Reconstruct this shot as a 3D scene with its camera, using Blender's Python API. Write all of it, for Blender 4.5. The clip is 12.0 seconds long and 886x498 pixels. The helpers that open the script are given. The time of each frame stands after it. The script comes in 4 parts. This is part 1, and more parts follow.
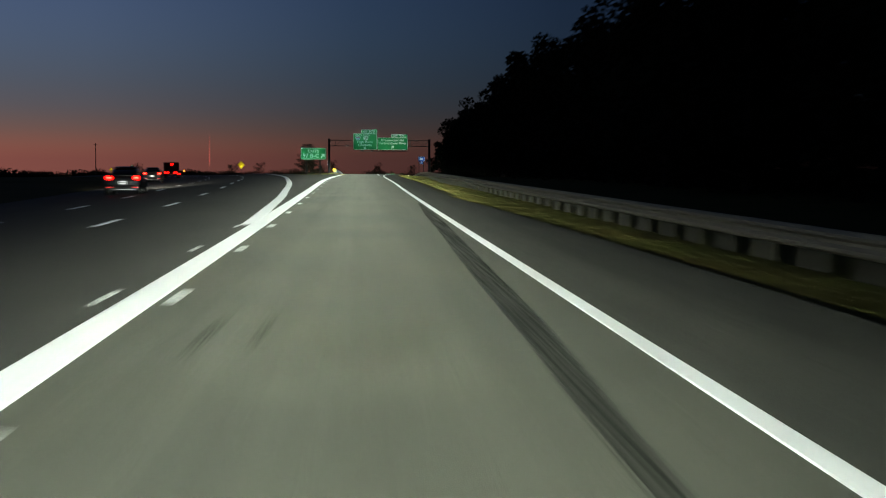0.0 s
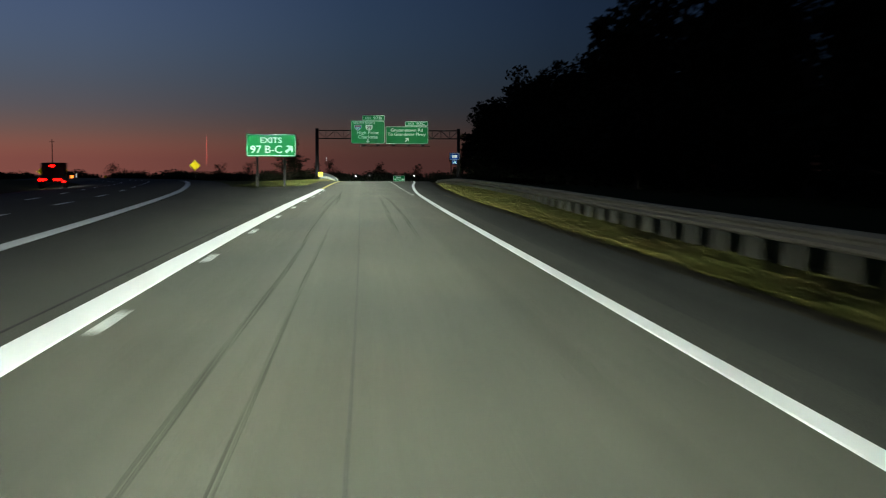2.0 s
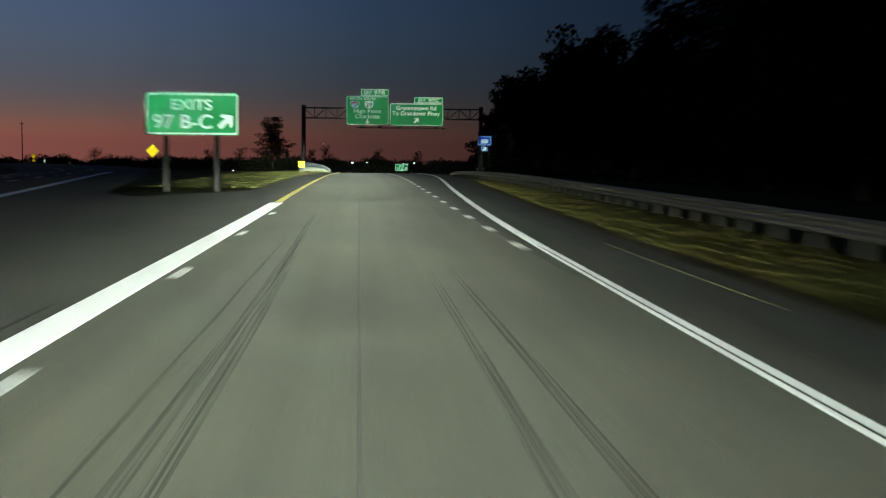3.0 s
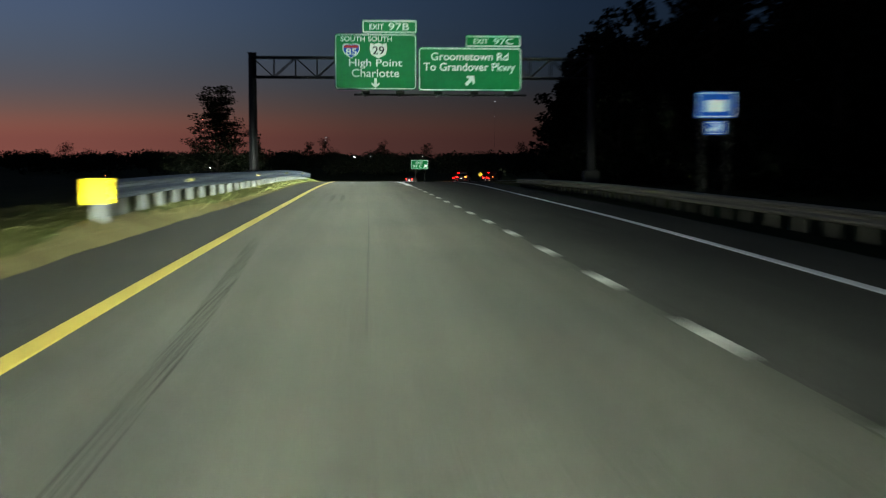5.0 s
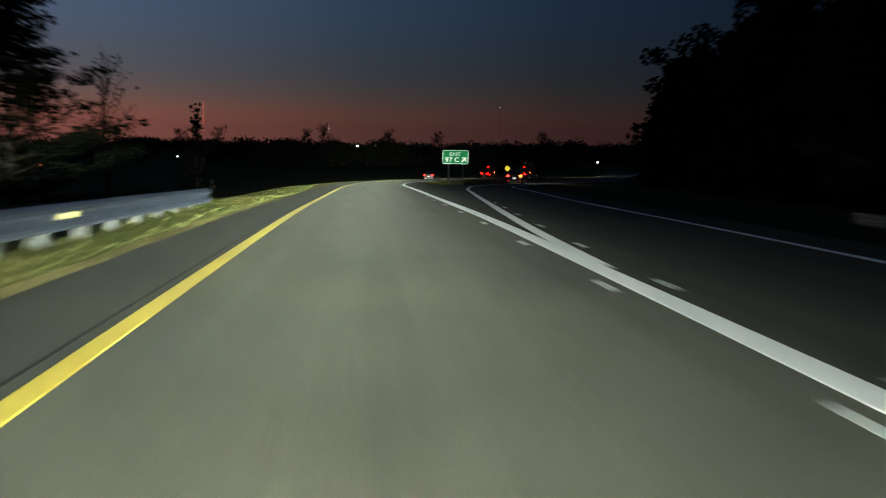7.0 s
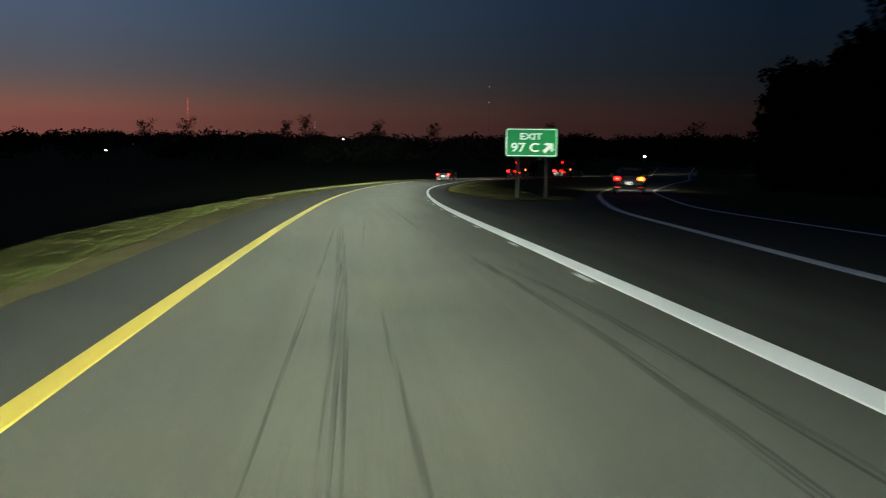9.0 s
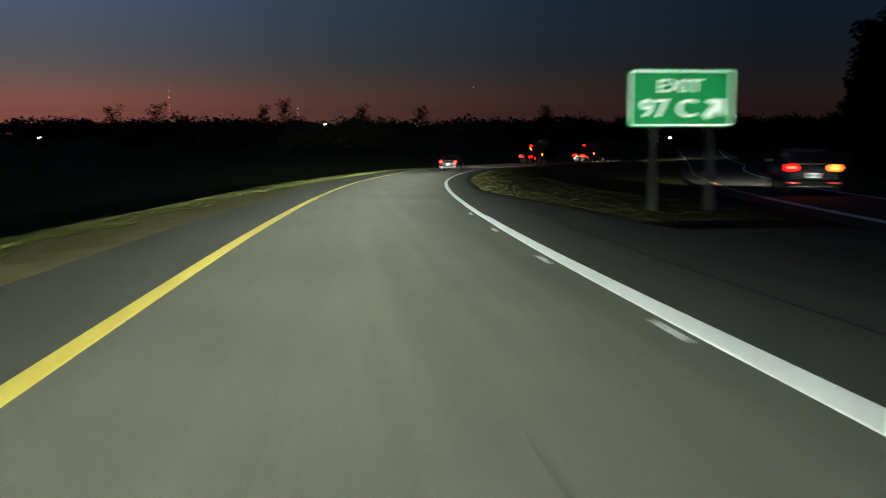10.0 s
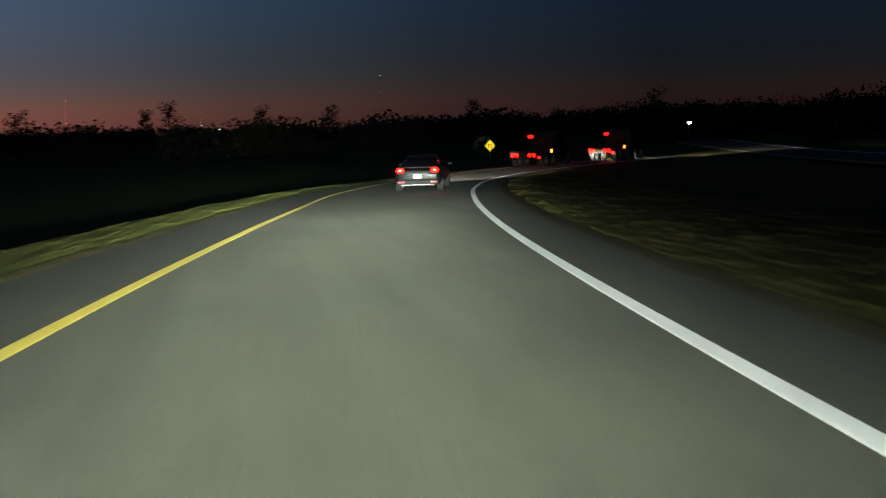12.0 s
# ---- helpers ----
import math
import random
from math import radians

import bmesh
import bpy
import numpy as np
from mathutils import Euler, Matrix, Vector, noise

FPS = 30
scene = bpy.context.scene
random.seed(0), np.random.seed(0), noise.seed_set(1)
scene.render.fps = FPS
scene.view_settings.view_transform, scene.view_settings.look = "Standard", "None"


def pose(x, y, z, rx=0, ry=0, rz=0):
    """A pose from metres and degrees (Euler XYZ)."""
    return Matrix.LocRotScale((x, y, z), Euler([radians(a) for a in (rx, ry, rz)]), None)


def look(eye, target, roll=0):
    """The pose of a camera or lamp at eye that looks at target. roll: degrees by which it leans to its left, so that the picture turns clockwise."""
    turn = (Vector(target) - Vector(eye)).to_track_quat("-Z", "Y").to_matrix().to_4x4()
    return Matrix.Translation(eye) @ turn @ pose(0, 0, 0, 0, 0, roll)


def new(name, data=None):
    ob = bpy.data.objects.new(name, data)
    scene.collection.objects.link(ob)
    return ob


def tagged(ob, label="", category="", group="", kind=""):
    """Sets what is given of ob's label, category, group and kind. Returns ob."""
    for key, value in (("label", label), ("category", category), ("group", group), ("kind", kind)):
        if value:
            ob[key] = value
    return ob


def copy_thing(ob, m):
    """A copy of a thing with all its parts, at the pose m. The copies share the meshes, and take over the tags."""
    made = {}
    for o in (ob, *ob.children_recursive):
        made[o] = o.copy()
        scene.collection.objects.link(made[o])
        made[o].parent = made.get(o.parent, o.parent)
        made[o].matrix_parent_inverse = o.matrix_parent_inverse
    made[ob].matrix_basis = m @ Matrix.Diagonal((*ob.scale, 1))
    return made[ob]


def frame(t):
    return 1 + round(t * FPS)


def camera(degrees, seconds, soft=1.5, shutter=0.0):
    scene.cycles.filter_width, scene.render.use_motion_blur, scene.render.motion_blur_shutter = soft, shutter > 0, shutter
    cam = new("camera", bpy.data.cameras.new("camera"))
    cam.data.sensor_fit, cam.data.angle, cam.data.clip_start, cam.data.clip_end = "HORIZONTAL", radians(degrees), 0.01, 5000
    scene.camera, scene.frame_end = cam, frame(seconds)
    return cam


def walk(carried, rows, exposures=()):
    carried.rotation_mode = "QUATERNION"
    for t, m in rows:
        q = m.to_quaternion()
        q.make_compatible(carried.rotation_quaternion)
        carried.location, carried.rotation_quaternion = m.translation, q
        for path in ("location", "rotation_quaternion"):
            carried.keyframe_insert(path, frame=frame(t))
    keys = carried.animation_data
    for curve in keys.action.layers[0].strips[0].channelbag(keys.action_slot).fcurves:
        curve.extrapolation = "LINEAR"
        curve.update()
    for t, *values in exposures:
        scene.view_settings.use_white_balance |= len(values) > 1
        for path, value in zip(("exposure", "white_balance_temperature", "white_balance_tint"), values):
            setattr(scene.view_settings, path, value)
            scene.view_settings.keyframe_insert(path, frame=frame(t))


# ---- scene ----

# camera: one lens, the way along the road, then turning with the ramp
cam = camera(41.07, 12.0, soft=1.0, shutter=1.0)
PATH = [
    (0, 0, 0, 1.22, -3.915, -4.038, 0.299), (0.5, -0.028, 17.403, 1.253, -3.865, -4.221, 0.408), (1, -0.096, 34.705, 1.278, -3.868, -4.254, 0.337),
    (1.5, -0.178, 51.889, 1.336, -3.915, -4.224, 0.491), (2, -0.249, 68.93, 1.42, -3.924, -4.099, 0.132), (2.5, -0.296, 85.79, 1.456, -3.961, -4.582, 0.067),
    (3, -0.314, 102.425, 1.413, -4.056, -4.721, 0.55), (3.2, -0.311, 109.006, 1.387, -4.047, -4.959, 0.261), (3.6, -0.286, 122.028, 1.345, -4.147, -4.888, 0.241),
    (4, -0.244, 134.853, 1.313, -4.192, -4.825, 0.199), (4.4, -0.205, 147.474, 1.276, -4.118, -4.88, 0.156), (4.8, -0.184, 159.885, 1.215, -3.991, -5.025, 0.136),
    (5, -0.185, 166.015, 1.171, -3.916, -5.087, 0.097), (5.5, -0.218, 181.129, 1.01, -3.841, -5.093, 0.035), (6, -0.297, 195.967, 0.801, -3.819, -5.208, 0.071),
    (6.5, -0.409, 210.582, 0.576, -3.742, -5.378, 0.331), (7, -0.508, 225.035, 0.317, -3.774, -5.545, 0.874), (7.2, -0.534, 230.784, 0.197, -3.812, -5.601, 0.056),
    (7.6, -0.556, 242.245, -0.082, -3.983, -5.817, 0.136), (8, -0.54, 253.68, -0.413, -4.11, -5.974, 0.32), (8.4, -0.489, 265.109, -0.777, -4.2, -5.92, 0.525),
    (9, -0.355, 282.288, -1.327, -4.388, -5.733, 0.689), (9.5, -0.172, 296.664, -1.785, -4.569, -6.064, 0.165), (10, 0.111, 311.105, -2.282, -5.168, -6.405, 0.005),
    (10.5, 0.558, 325.613, -2.808, -6.064, -6.211, -0.54), (11, 1.251, 340.177, -3.324, -7.168, -6.155, -0.728), (11.5, 2.231, 354.783, -3.827, -8.41, -6.263, -1.304),
    (12, 3.49, 369.419, -4.338, -9.63, -6.26, -2.007),
]

walk(cam, [(t, pose(x, y, z, 90 + pitch, -roll, yaw)) for t, x, y, z, yaw, pitch, roll in PATH])


# ---------------------------------------------------------------- plan
def curve_of(knots):
    """A smooth function through (y, value) knots."""
    ky = np.array([k[0] for k in knots], float)
    kv = np.array([k[1] for k in knots], float)
    slope = np.gradient(kv, ky)

    def f(y):
        y = float(y)
        if y <= ky[0]:
            return float(kv[0] + slope[0] * (y - ky[0]))
        if y >= ky[-1]:
            return float(kv[-1] + slope[-1] * (y - ky[-1]))
        i = int(np.searchsorted(ky, y) - 1)
        w = ky[i + 1] - ky[i]
        u = (y - ky[i]) / w
        return float((2 * u**3 - 3 * u**2 + 1) * kv[i] + (u**3 - 2 * u**2 + u) * w * slope[i]
                     + (3 * u**2 - 2 * u**3) * kv[i + 1] + (u**3 - u**2) * w * slope[i + 1])
    return f


# height of the carriageway along the way north
_road_z = curve_of([(-74.7, 0), (0, 0), (24.9, .04), (49.8, .11), (74.7, .22), (99.6, .2), (124.4, .12), (149.3, .05), (174.2, -.13),
                    (199.1, -.47), (224, -.88), (248.9, -1.49), (273.8, -2.28), (298.7, -3.07), (323.5, -3.95), (348.4, -4.83),
                    (369.6, -5.56), (392, -6.33), (416.9, -7.06), (448, -7.78), (472.9, -8.19), (497.8, -8.47), (535.1, -8.77),
                    (584.9, -9.0), (746.6, -9.3)])


def road_z(y):
    return _road_z(min(max(y, -75), 746))


way_x = curve_of([(-74.7, .1), (0, 0), (24.9, -.05), (49.8, -.17), (74.7, -.27), (99.6, -.31), (124.4, -.28), (149.3, -.2), (174.2, -.2), (199.1, -.32),
                  (224, -.5), (248.9, -.55), (273.8, -.43), (292.4, -.23), (311.1, .11), (326, .57), (339.7, 1.23), (354.7, 2.22), (369.6, 3.49),
                  (383.3, 4.9), (400.7, 7.3), (415.6, 9.9), (425.6, 12.5), (435.5, 16.7), (443, 21), (453, 27.5), (462.9, 36)])
left_line = curve_of([(-49.8, -1.7), (0, -1.9), (17.4, -2.0), (34.8, -2.13), (52.3, -2.28), (69.7, -2.41), (87.1, -2.47), (104.5, -2.45), (122, -2.38),
                      (156.8, -2.32), (191.6, -2.26), (226.5, -2.22), (261.3, -2.2), (278.7, -2.10), (296.2, -1.95), (313.6, -1.72), (331, -1.30),
                      (348.4, -.53), (365.9, .67), (383.3, 2.35), (400.7, 4.7), (415.6, 7.3), (423.1, 9.4), (435.5, 14), (443, 17.8), (453, 24), (462.9, 33)])
right_line = curve_of([(-49.8, 1.95), (0, 1.91), (34.8, 1.89), (69.7, 1.87), (87.1, 1.87), (104.5, 1.96), (122, 2.22), (139.4, 2.8), (169.2, 4.2),
                       (189.1, 4.95), (214, 5.45), (236.4, 6.1), (251.4, 6.6), (268.8, 7.5), (286.2, 8.7), (304.9, 10.0), (322.3, 11.7),
                       (338.5, 14.9), (358.4, 19.4), (384.5, 27), (411.9, 35.6), (435.5, 44), (466.6, 53), (535.1, 74)])
dash_line = curve_of([(114.5, 1.87), (131.9, 1.89), (149.3, 2.0), (166.7, 2.13), (184.2, 2.22), (219, 2.2), (236.4, 2.17)])
nose_line = curve_of([(224, 2.15), (238.9, 2.22), (253.9, 2.3), (268.8, 2.37), (283.7, 2.43), (298.7, 2.47), (313.6, 2.58), (328.5, 2.92), (343.5, 3.62),
                      (358.4, 4.6), (373.3, 5.94), (382, 6.95), (392, 8.3), (403.2, 10.1), (414.4, 12.3), (425.6, 15.4), (434.9, 19.3), (443, 24), (453, 31), (462.9, 40)])
exit_line = curve_of([(224, 2.17), (238.9, 2.35), (247.6, 2.7), (255.1, 3.1), (263.8, 3.65), (285, 5.0), (294.9, 5.65), (307.4, 6.8), (317.3, 7.85),
                      (332.3, 10.4), (353.4, 14.8), (367.1, 18.3), (398.2, 26.9), (435.5, 38), (535.1, 66)])
main_line = curve_of([(-49.8, -1.9), (22.4, -2.2), (33.6, -2.55), (42.3, -2.85), (49.8, -3.2), (66, -4.0), (82.1, -5.1), (93.3, -5.9), (112, -7.5), (129.4, -9.3),
                      (154.3, -12.6), (192.9, -18.8), (248.9, -29), (317.3, -48), (404.4, -80), (491.5, -120)])


def main_level(y):
    """The main lanes fall more gently than the ramp."""
    return road_z(y) if y < 190 else road_z(190) - .0105 * (y - 190)


def main_z(x, y):
    """The main lanes curve left and are banked: their far side lies lower."""
    return main_level(y) - .06 * max(0.0, min(main_line(y) - x, 14))


# width of the left shoulder beyond the yellow line, and of the pale gravel beside it
shoulder = curve_of([(137, 1.35), (165, 1.4), (183, 1.48), (196, 1.31), (210, 1.27), (224, 1.33), (300, 1.38), (318, 1.6), (332, 1.58), (348, 1.42), (358, 1.55),
                     (369, 1.77), (388, 1.75), (405, 1.6), (463, 1.5)])
gravel_wide = curve_of([(140, .3), (174, .3), (180, .36), (186, .62), (190, .42), (198, .22), (209, .13), (226, .12), (270, .14), (290, .3), (318, 1.0), (330, 1.3), (345, 1.45),
                        (356, 1.3), (365, .62), (373, .42), (388, .4), (463, .4)])


def pave_left(y):
    """Left paved edge of the way that the camera takes."""
    if y < 137:
        return 0.5 * (main_line(y) + left_line(y))
    return left_line(y) - shoulder(y) - 2.2 * max(0.0, 1 - (y - 137) / 7.5) ** 2


def pave_right(y):
    if y < 331:
        return right_line(y) + 1.4
    return nose_line(y) + wedge(y)


# the grass wedge between ramp and exit: how far its near edge lies beyond the white line
wedge = curve_of([(331, 3.0), (335, 2.55), (339, 2.4), (343.5, 2.05), (347.2, 1.68), (354.7, 1.08), (363.4, 1.05), (398.2, 1.05), (462.9, 1.05)])


def exit_left(y):
    return exit_line(y) - 1.0


def lane_right(y):
    """Right edge of the lane's pale paving; paving coloured darker lies beyond it."""
    if y < 114.5:
        return right_line(y)
    return dash_line(y) if y < 224 else nose_line(y)


# how steeply the verge falls towards the right guardrail
verge_fall = curve_of([(-25, .04), (36, .045), (60, .07), (90, .105), (105, .08), (120, .04), (140, .06), (170, .10), (450, .10)])


def ground_z(x, y):
    """Grass: level with the road at its edge, falling away from it."""
    z = road_z(y)
    inner = main_line(y) - 14 if y < 137 else pave_left(y)
    if x < inner:
        d = inner - x
        z += (0.28 * min(d / .55, 1.0) * min(1.0, (y - 160) / 20, (275 - y) / 20) if 160 < y < 275 else 0) - 0.03 * min(d, 8) - 0.24 * max(0.0, min(1.0, (y - 255) / 25)) * max(0.0, min(d - 2.6, 10))
    outer = right_line(y) + 1.4
    if x > outer:
        d = x - outer
        z -= min(verge_fall(y) * d, 0.36) + (.05 if y < 38 else 0)
        if d > 9:
            z += min(d - 9, 30) * 0.04
    if y > 139:
        k = max(0.0, min(1.0, (main_line(y) + 14 - x) / 11))
        z = z * (1 - k) + main_level(y) * k
    if y < 498:
        z -= .06 * max(0.0, min(main_line(y) - x, 14))
    off = math.hypot(x - way_x(min(max(y, -75), 463)), max(0, y - 463))
    if y < 498:
        off = min(off, 40 + max(0.0, abs(x - main_line(y) + 6) - 14))
    far = max(0.0, min(1.0, (off - 50) / 130))
    z = z * (1 - far) + (-10.5) * far
    z -= max(0.0, math.hypot(x, y) - 950) * .03
    return z


# ---------------------------------------------------------------- sky and lamps
world = bpy.data.worlds.new("dusk_sky")
scene.world = world
world.use_nodes = True
wt = world.node_tree
wt.nodes.clear()


def wnode(kind, **values):
    n = wt.nodes.new(kind)
    for k, v in values.items():
        n.inputs[k].default_value = v
    return n


coord = wnode("ShaderNodeTexCoord")
sep = wnode("ShaderNodeSeparateXYZ")
wt.links.new(coord.outputs["Generated"], sep.inputs[0])
ramp = wt.nodes.new("ShaderNodeValToRGB")
ramp.color_ramp.elements[0].position = 0.0
ramp.color_ramp.elements[0].color = (0.150, 0.037, 0.028, 1)
ramp.color_ramp.elements[1].position = 1.0
ramp.color_ramp.elements[1].color = (0.006, 0.008, 0.018, 1)
for at, col in ((0.010, (0.172, 0.046, 0.031, 1)), (0.024, (0.112, 0.049, 0.038, 1)), (0.042, (0.072, 0.049, 0.050, 1)), (0.068, (0.057, 0.052, 0.065, 1)),
                (0.100, (0.052, 0.056, 0.084, 1)), (0.140, (0.044, 0.051, 0.090, 1)), (0.174, (0.036, 0.043, 0.081, 1)), (0.34, (0.014, 0.018, 0.038, 1))):
    ramp.color_ramp.elements.new(at).color = col
ramp.color_ramp.interpolation = "B_SPLINE"
low = wt.nodes.new("ShaderNodeMapRange")
low.inputs["From Min"].default_value = 0.004
low.inputs["From Max"].default_value = 1.0
wt.links.new(sep.outputs["Z"], low.inputs["Value"])
wt.links.new(low.outputs[0], ramp.inputs[0])
# the afterglow lies to the north-west and fades towards the east
side = wt.nodes.new("ShaderNodeMapRange")
side.inputs["From Min"].default_value = -0.34
side.inputs["From Max"].default_value = 0.34
side.inputs["To Min"].default_value = 1.0
side.inputs["To Max"].default_value = 0.0
wt.links.new(sep.outputs["X"], side.inputs["Value"])
dim = wt.nodes.new("ShaderNodeValToRGB")
dim.color_ramp.elements[0].color = (0.105, 0.205, 0.27, 1)
dim.color_ramp.elements[1].color = (1.46, 1.95, 2.12, 1)
for at, col in ((0.26, (0.24, 0.42, 0.52, 1)), (0.5, (0.51, 0.83, 0.96, 1)), (0.82, (1.24, 1.70, 1.87, 1))):
    dim.color_ramp.elements.new(at).color = col
wt.links.new(side.outputs[0], dim.inputs[0])
mul = wt.nodes.new("ShaderNodeMix")
mul.data_type, mul.blend_type = "RGBA", "MULTIPLY"
mul.inputs["Factor"].default_value = 1.0
wt.links.new(ramp.outputs[0], mul.inputs["A"])
wt.links.new(dim.outputs[0], mul.inputs["B"])
back = wnode("ShaderNodeBackground", Strength=1.0)
wt.links.new(mul.outputs["Result"], back.inputs["Color"])
wout = wt.nodes.new("ShaderNodeOutputWorld")
wt.links.new(back.outputs[0], wout.inputs[0])


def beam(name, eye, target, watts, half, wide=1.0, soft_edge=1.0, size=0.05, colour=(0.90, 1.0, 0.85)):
    """One spot beam: half its upright angle in degrees, and how much wider than high it is."""
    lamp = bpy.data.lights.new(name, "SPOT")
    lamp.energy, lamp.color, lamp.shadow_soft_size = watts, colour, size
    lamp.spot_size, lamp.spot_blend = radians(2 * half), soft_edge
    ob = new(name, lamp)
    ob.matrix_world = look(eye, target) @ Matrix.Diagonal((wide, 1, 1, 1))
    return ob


# fixed spots added all along the way, standing in for the camera vehicle's moving headlamps
ROW_WATTS = 81000
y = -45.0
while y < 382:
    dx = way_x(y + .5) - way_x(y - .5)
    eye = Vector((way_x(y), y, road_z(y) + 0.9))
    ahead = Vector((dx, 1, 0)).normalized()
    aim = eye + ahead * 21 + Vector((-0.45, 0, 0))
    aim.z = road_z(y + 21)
    beam("headlamp", eye, aim, ROW_WATTS, 3.0, 4.2)
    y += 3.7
# added spots aimed at the signs, in place of retroreflected headlamp light: eye, target, watts, half height of the
# beam, its width
SIGN_BEAMS = [((-30, 240, 1.5), (-91.5, 449, -1.6), 900000, .35, 1.4), ((-30, 240, 1.5), (-71, 365, -2.6), 260000, .35, 6.0),
              ((-0.3, 143.1, 0.9), (3.7, 234.4, 6.1), 225000, 2.17, 2.4), ((-0.2, 82.1, 1.1), (-5.72, 141.6, 2.55), 232000, 1.21, 1.9),
              ((-0.2, 134.4, 0.9), (10.2, 199.7, 2.1), 115000, 0.96, 1.1), ((-0.2, 139.4, 0.9), (-4.33, 184.5, 0.42), 50000, 0.48, 1.3),
              ((-4, 141.9, 0.9), (-24.6, 244.5, 1.14), 341000, 0.72, 1), ((-8, 141.9, 0.9), (-47.05, 247.2, 0.24), 403000, 0.72, 1),
              ((-0.3, 258.8, -1), (8.2, 338.5, -1.85), 95000, 0.84, 1.6), ((2, 348.4, -4), (35.5, 522, -8.0), 1600000, 0.3, 1)]
for eye, target, watts, half, wide in SIGN_BEAMS:
    beam("headlamp", eye, target, watts, half, wide, 0.5)


# ---------------------------------------------------------------- materials
def material(name, colour, rough=0.6, metal=0.0, second=None, scale=8.0, amount=0.5, bump=0.0, bump_scale=60.0, glow=None, glow_strength=0.0,
             fine=None, random_shade=0.0, stretch=None, gloss=0.5):
    m = bpy.data.materials.new(name)
    m.use_nodes = True
    t = m.node_tree
    b = t.nodes["Principled BSDF"]
    b.inputs["Base Color"].default_value = (*colour, 1)
    b.inputs["Roughness"].default_value = rough
    b.inputs["Metallic"].default_value = metal
    b.inputs["Specular IOR Level"].default_value = gloss
    co = t.nodes.new("ShaderNodeTexCoord")
    src = co.outputs["Object"]
    if stretch:
        mp = t.nodes.new("ShaderNodeMapping")
        mp.inputs["Scale"].default_value = stretch
        t.links.new(src, mp.inputs[0])
        src = mp.outputs[0]
    last = None
    if second:
        n = t.nodes.new("ShaderNodeTexNoise")
        n.inputs["Scale"].default_value, n.inputs["Detail"].default_value, n.inputs["Roughness"].default_value = scale, 5, 0.6
        t.links.new(src, n.inputs["Vector"])
        r = t.nodes.new("ShaderNodeValToRGB")
        r.color_ramp.elements[0].position, r.color_ramp.elements[1].position = 0.5 - amount / 2, 0.5 + amount / 2
        r.color_ramp.elements[0].color, r.color_ramp.elements[1].color = (*colour, 1), (*second, 1)
        t.links.new(n.outputs["Fac"], r.inputs[0])
        last = r.outputs[0]
    if fine:
        n2 = t.nodes.new("ShaderNodeTexNoise")
        n2.inputs["Scale"].default_value, n2.inputs["Detail"].default_value = fine[0], 3
        t.links.new(co.outputs["Object"], n2.inputs["Vector"])
        mr = t.nodes.new("ShaderNodeMapRange")
        mr.inputs["From Min"].default_value, mr.inputs["From Max"].default_value = 0.3, 0.7
        mr.inputs["To Min"].default_value, mr.inputs["To Max"].default_value = 1 - fine[1], 1 + fine[1]
        t.links.new(n2.outputs["Fac"], mr.inputs["Value"])
        mx = t.nodes.new("ShaderNodeMix")
        mx.data_type, mx.blend_type = "RGBA", "MULTIPLY"
        mx.inputs["Factor"].default_value = 1.0
        if last:
            t.links.new(last, mx.inputs["A"])
        else:
            mx.inputs["A"].default_value = (*colour, 1)
        t.links.new(mr.outputs[0], mx.inputs["B"])
        last = mx.outputs["Result"]
    if random_shade:
        oi = t.nodes.new("ShaderNodeObjectInfo")
        mr = t.nodes.new("ShaderNodeMapRange")
        mr.inputs["To Min"].default_value, mr.inputs["To Max"].default_value = 1 - random_shade, 1 + random_shade
        t.links.new(oi.outputs["Random"], mr.inputs["Value"])
        mx = t.nodes.new("ShaderNodeMix")
        mx.data_type, mx.blend_type = "RGBA", "MULTIPLY"
        mx.inputs["Factor"].default_value = 1.0
        if last:
            t.links.new(last, mx.inputs["A"])
        else:
            mx.inputs["A"].default_value = (*colour, 1)
        t.links.new(mr.outputs[0], mx.inputs["B"])
        last = mx.outputs["Result"]
    if last:
        t.links.new(last, b.inputs["Base Color"])
    if bump:
        n3 = t.nodes.new("ShaderNodeTexNoise")
        n3.inputs["Scale"].default_value, n3.inputs["Detail"].default_value = bump_scale, 4
        t.links.new(co.outputs["Object"], n3.inputs["Vector"])
        bp = t.nodes.new("ShaderNodeBump")
        bp.inputs["Strength"].default_value, bp.inputs["Distance"].default_value = bump, 0.02
        t.links.new(n3.outputs["Fac"], bp.inputs["Height"])
        t.links.new(bp.outputs[0], b.inputs["Normal"])
    if glow:
        b.inputs["Emission Color"].default_value = (*glow, 1)
        b.inputs["Emission Strength"].default_value = glow_strength
    return m


ASPHALT = material("asphalt", (.045, .050, .043), .85, second=(.076, .077, .057), scale=.35, amount=.6, bump=.9, bump_scale=60, fine=(60, .45), stretch=(1, .6, 1), gloss=.15)
ASPHALT_OLD = material("worn_asphalt", (.036, .037, .033), .85, second=(.052, .052, .044), scale=.3, amount=.6, bump=.7, bump_scale=60, fine=(40, .5), stretch=(1, .6, 1), gloss=.15)
ASPHALT_DARK = material("shoulder_asphalt", (.036, .039, .034), .85, second=(.054, .055, .045), scale=.4, amount=.5, bump=.7, bump_scale=60, fine=(40, .55), stretch=(1, .6, 1), gloss=.12)
# Exit lane darkened in place of the beams' falloff; also the shoulder's old strip.
ASPHALT_DARK_DIMMED = material("dark_dimmed_asphalt", (.027, .029, .026), .85, second=(.039, .041, .035), scale=.4, amount=.5, bump=.7, bump_scale=60, fine=(40, .55), stretch=(1, .6, 1), gloss=.12)
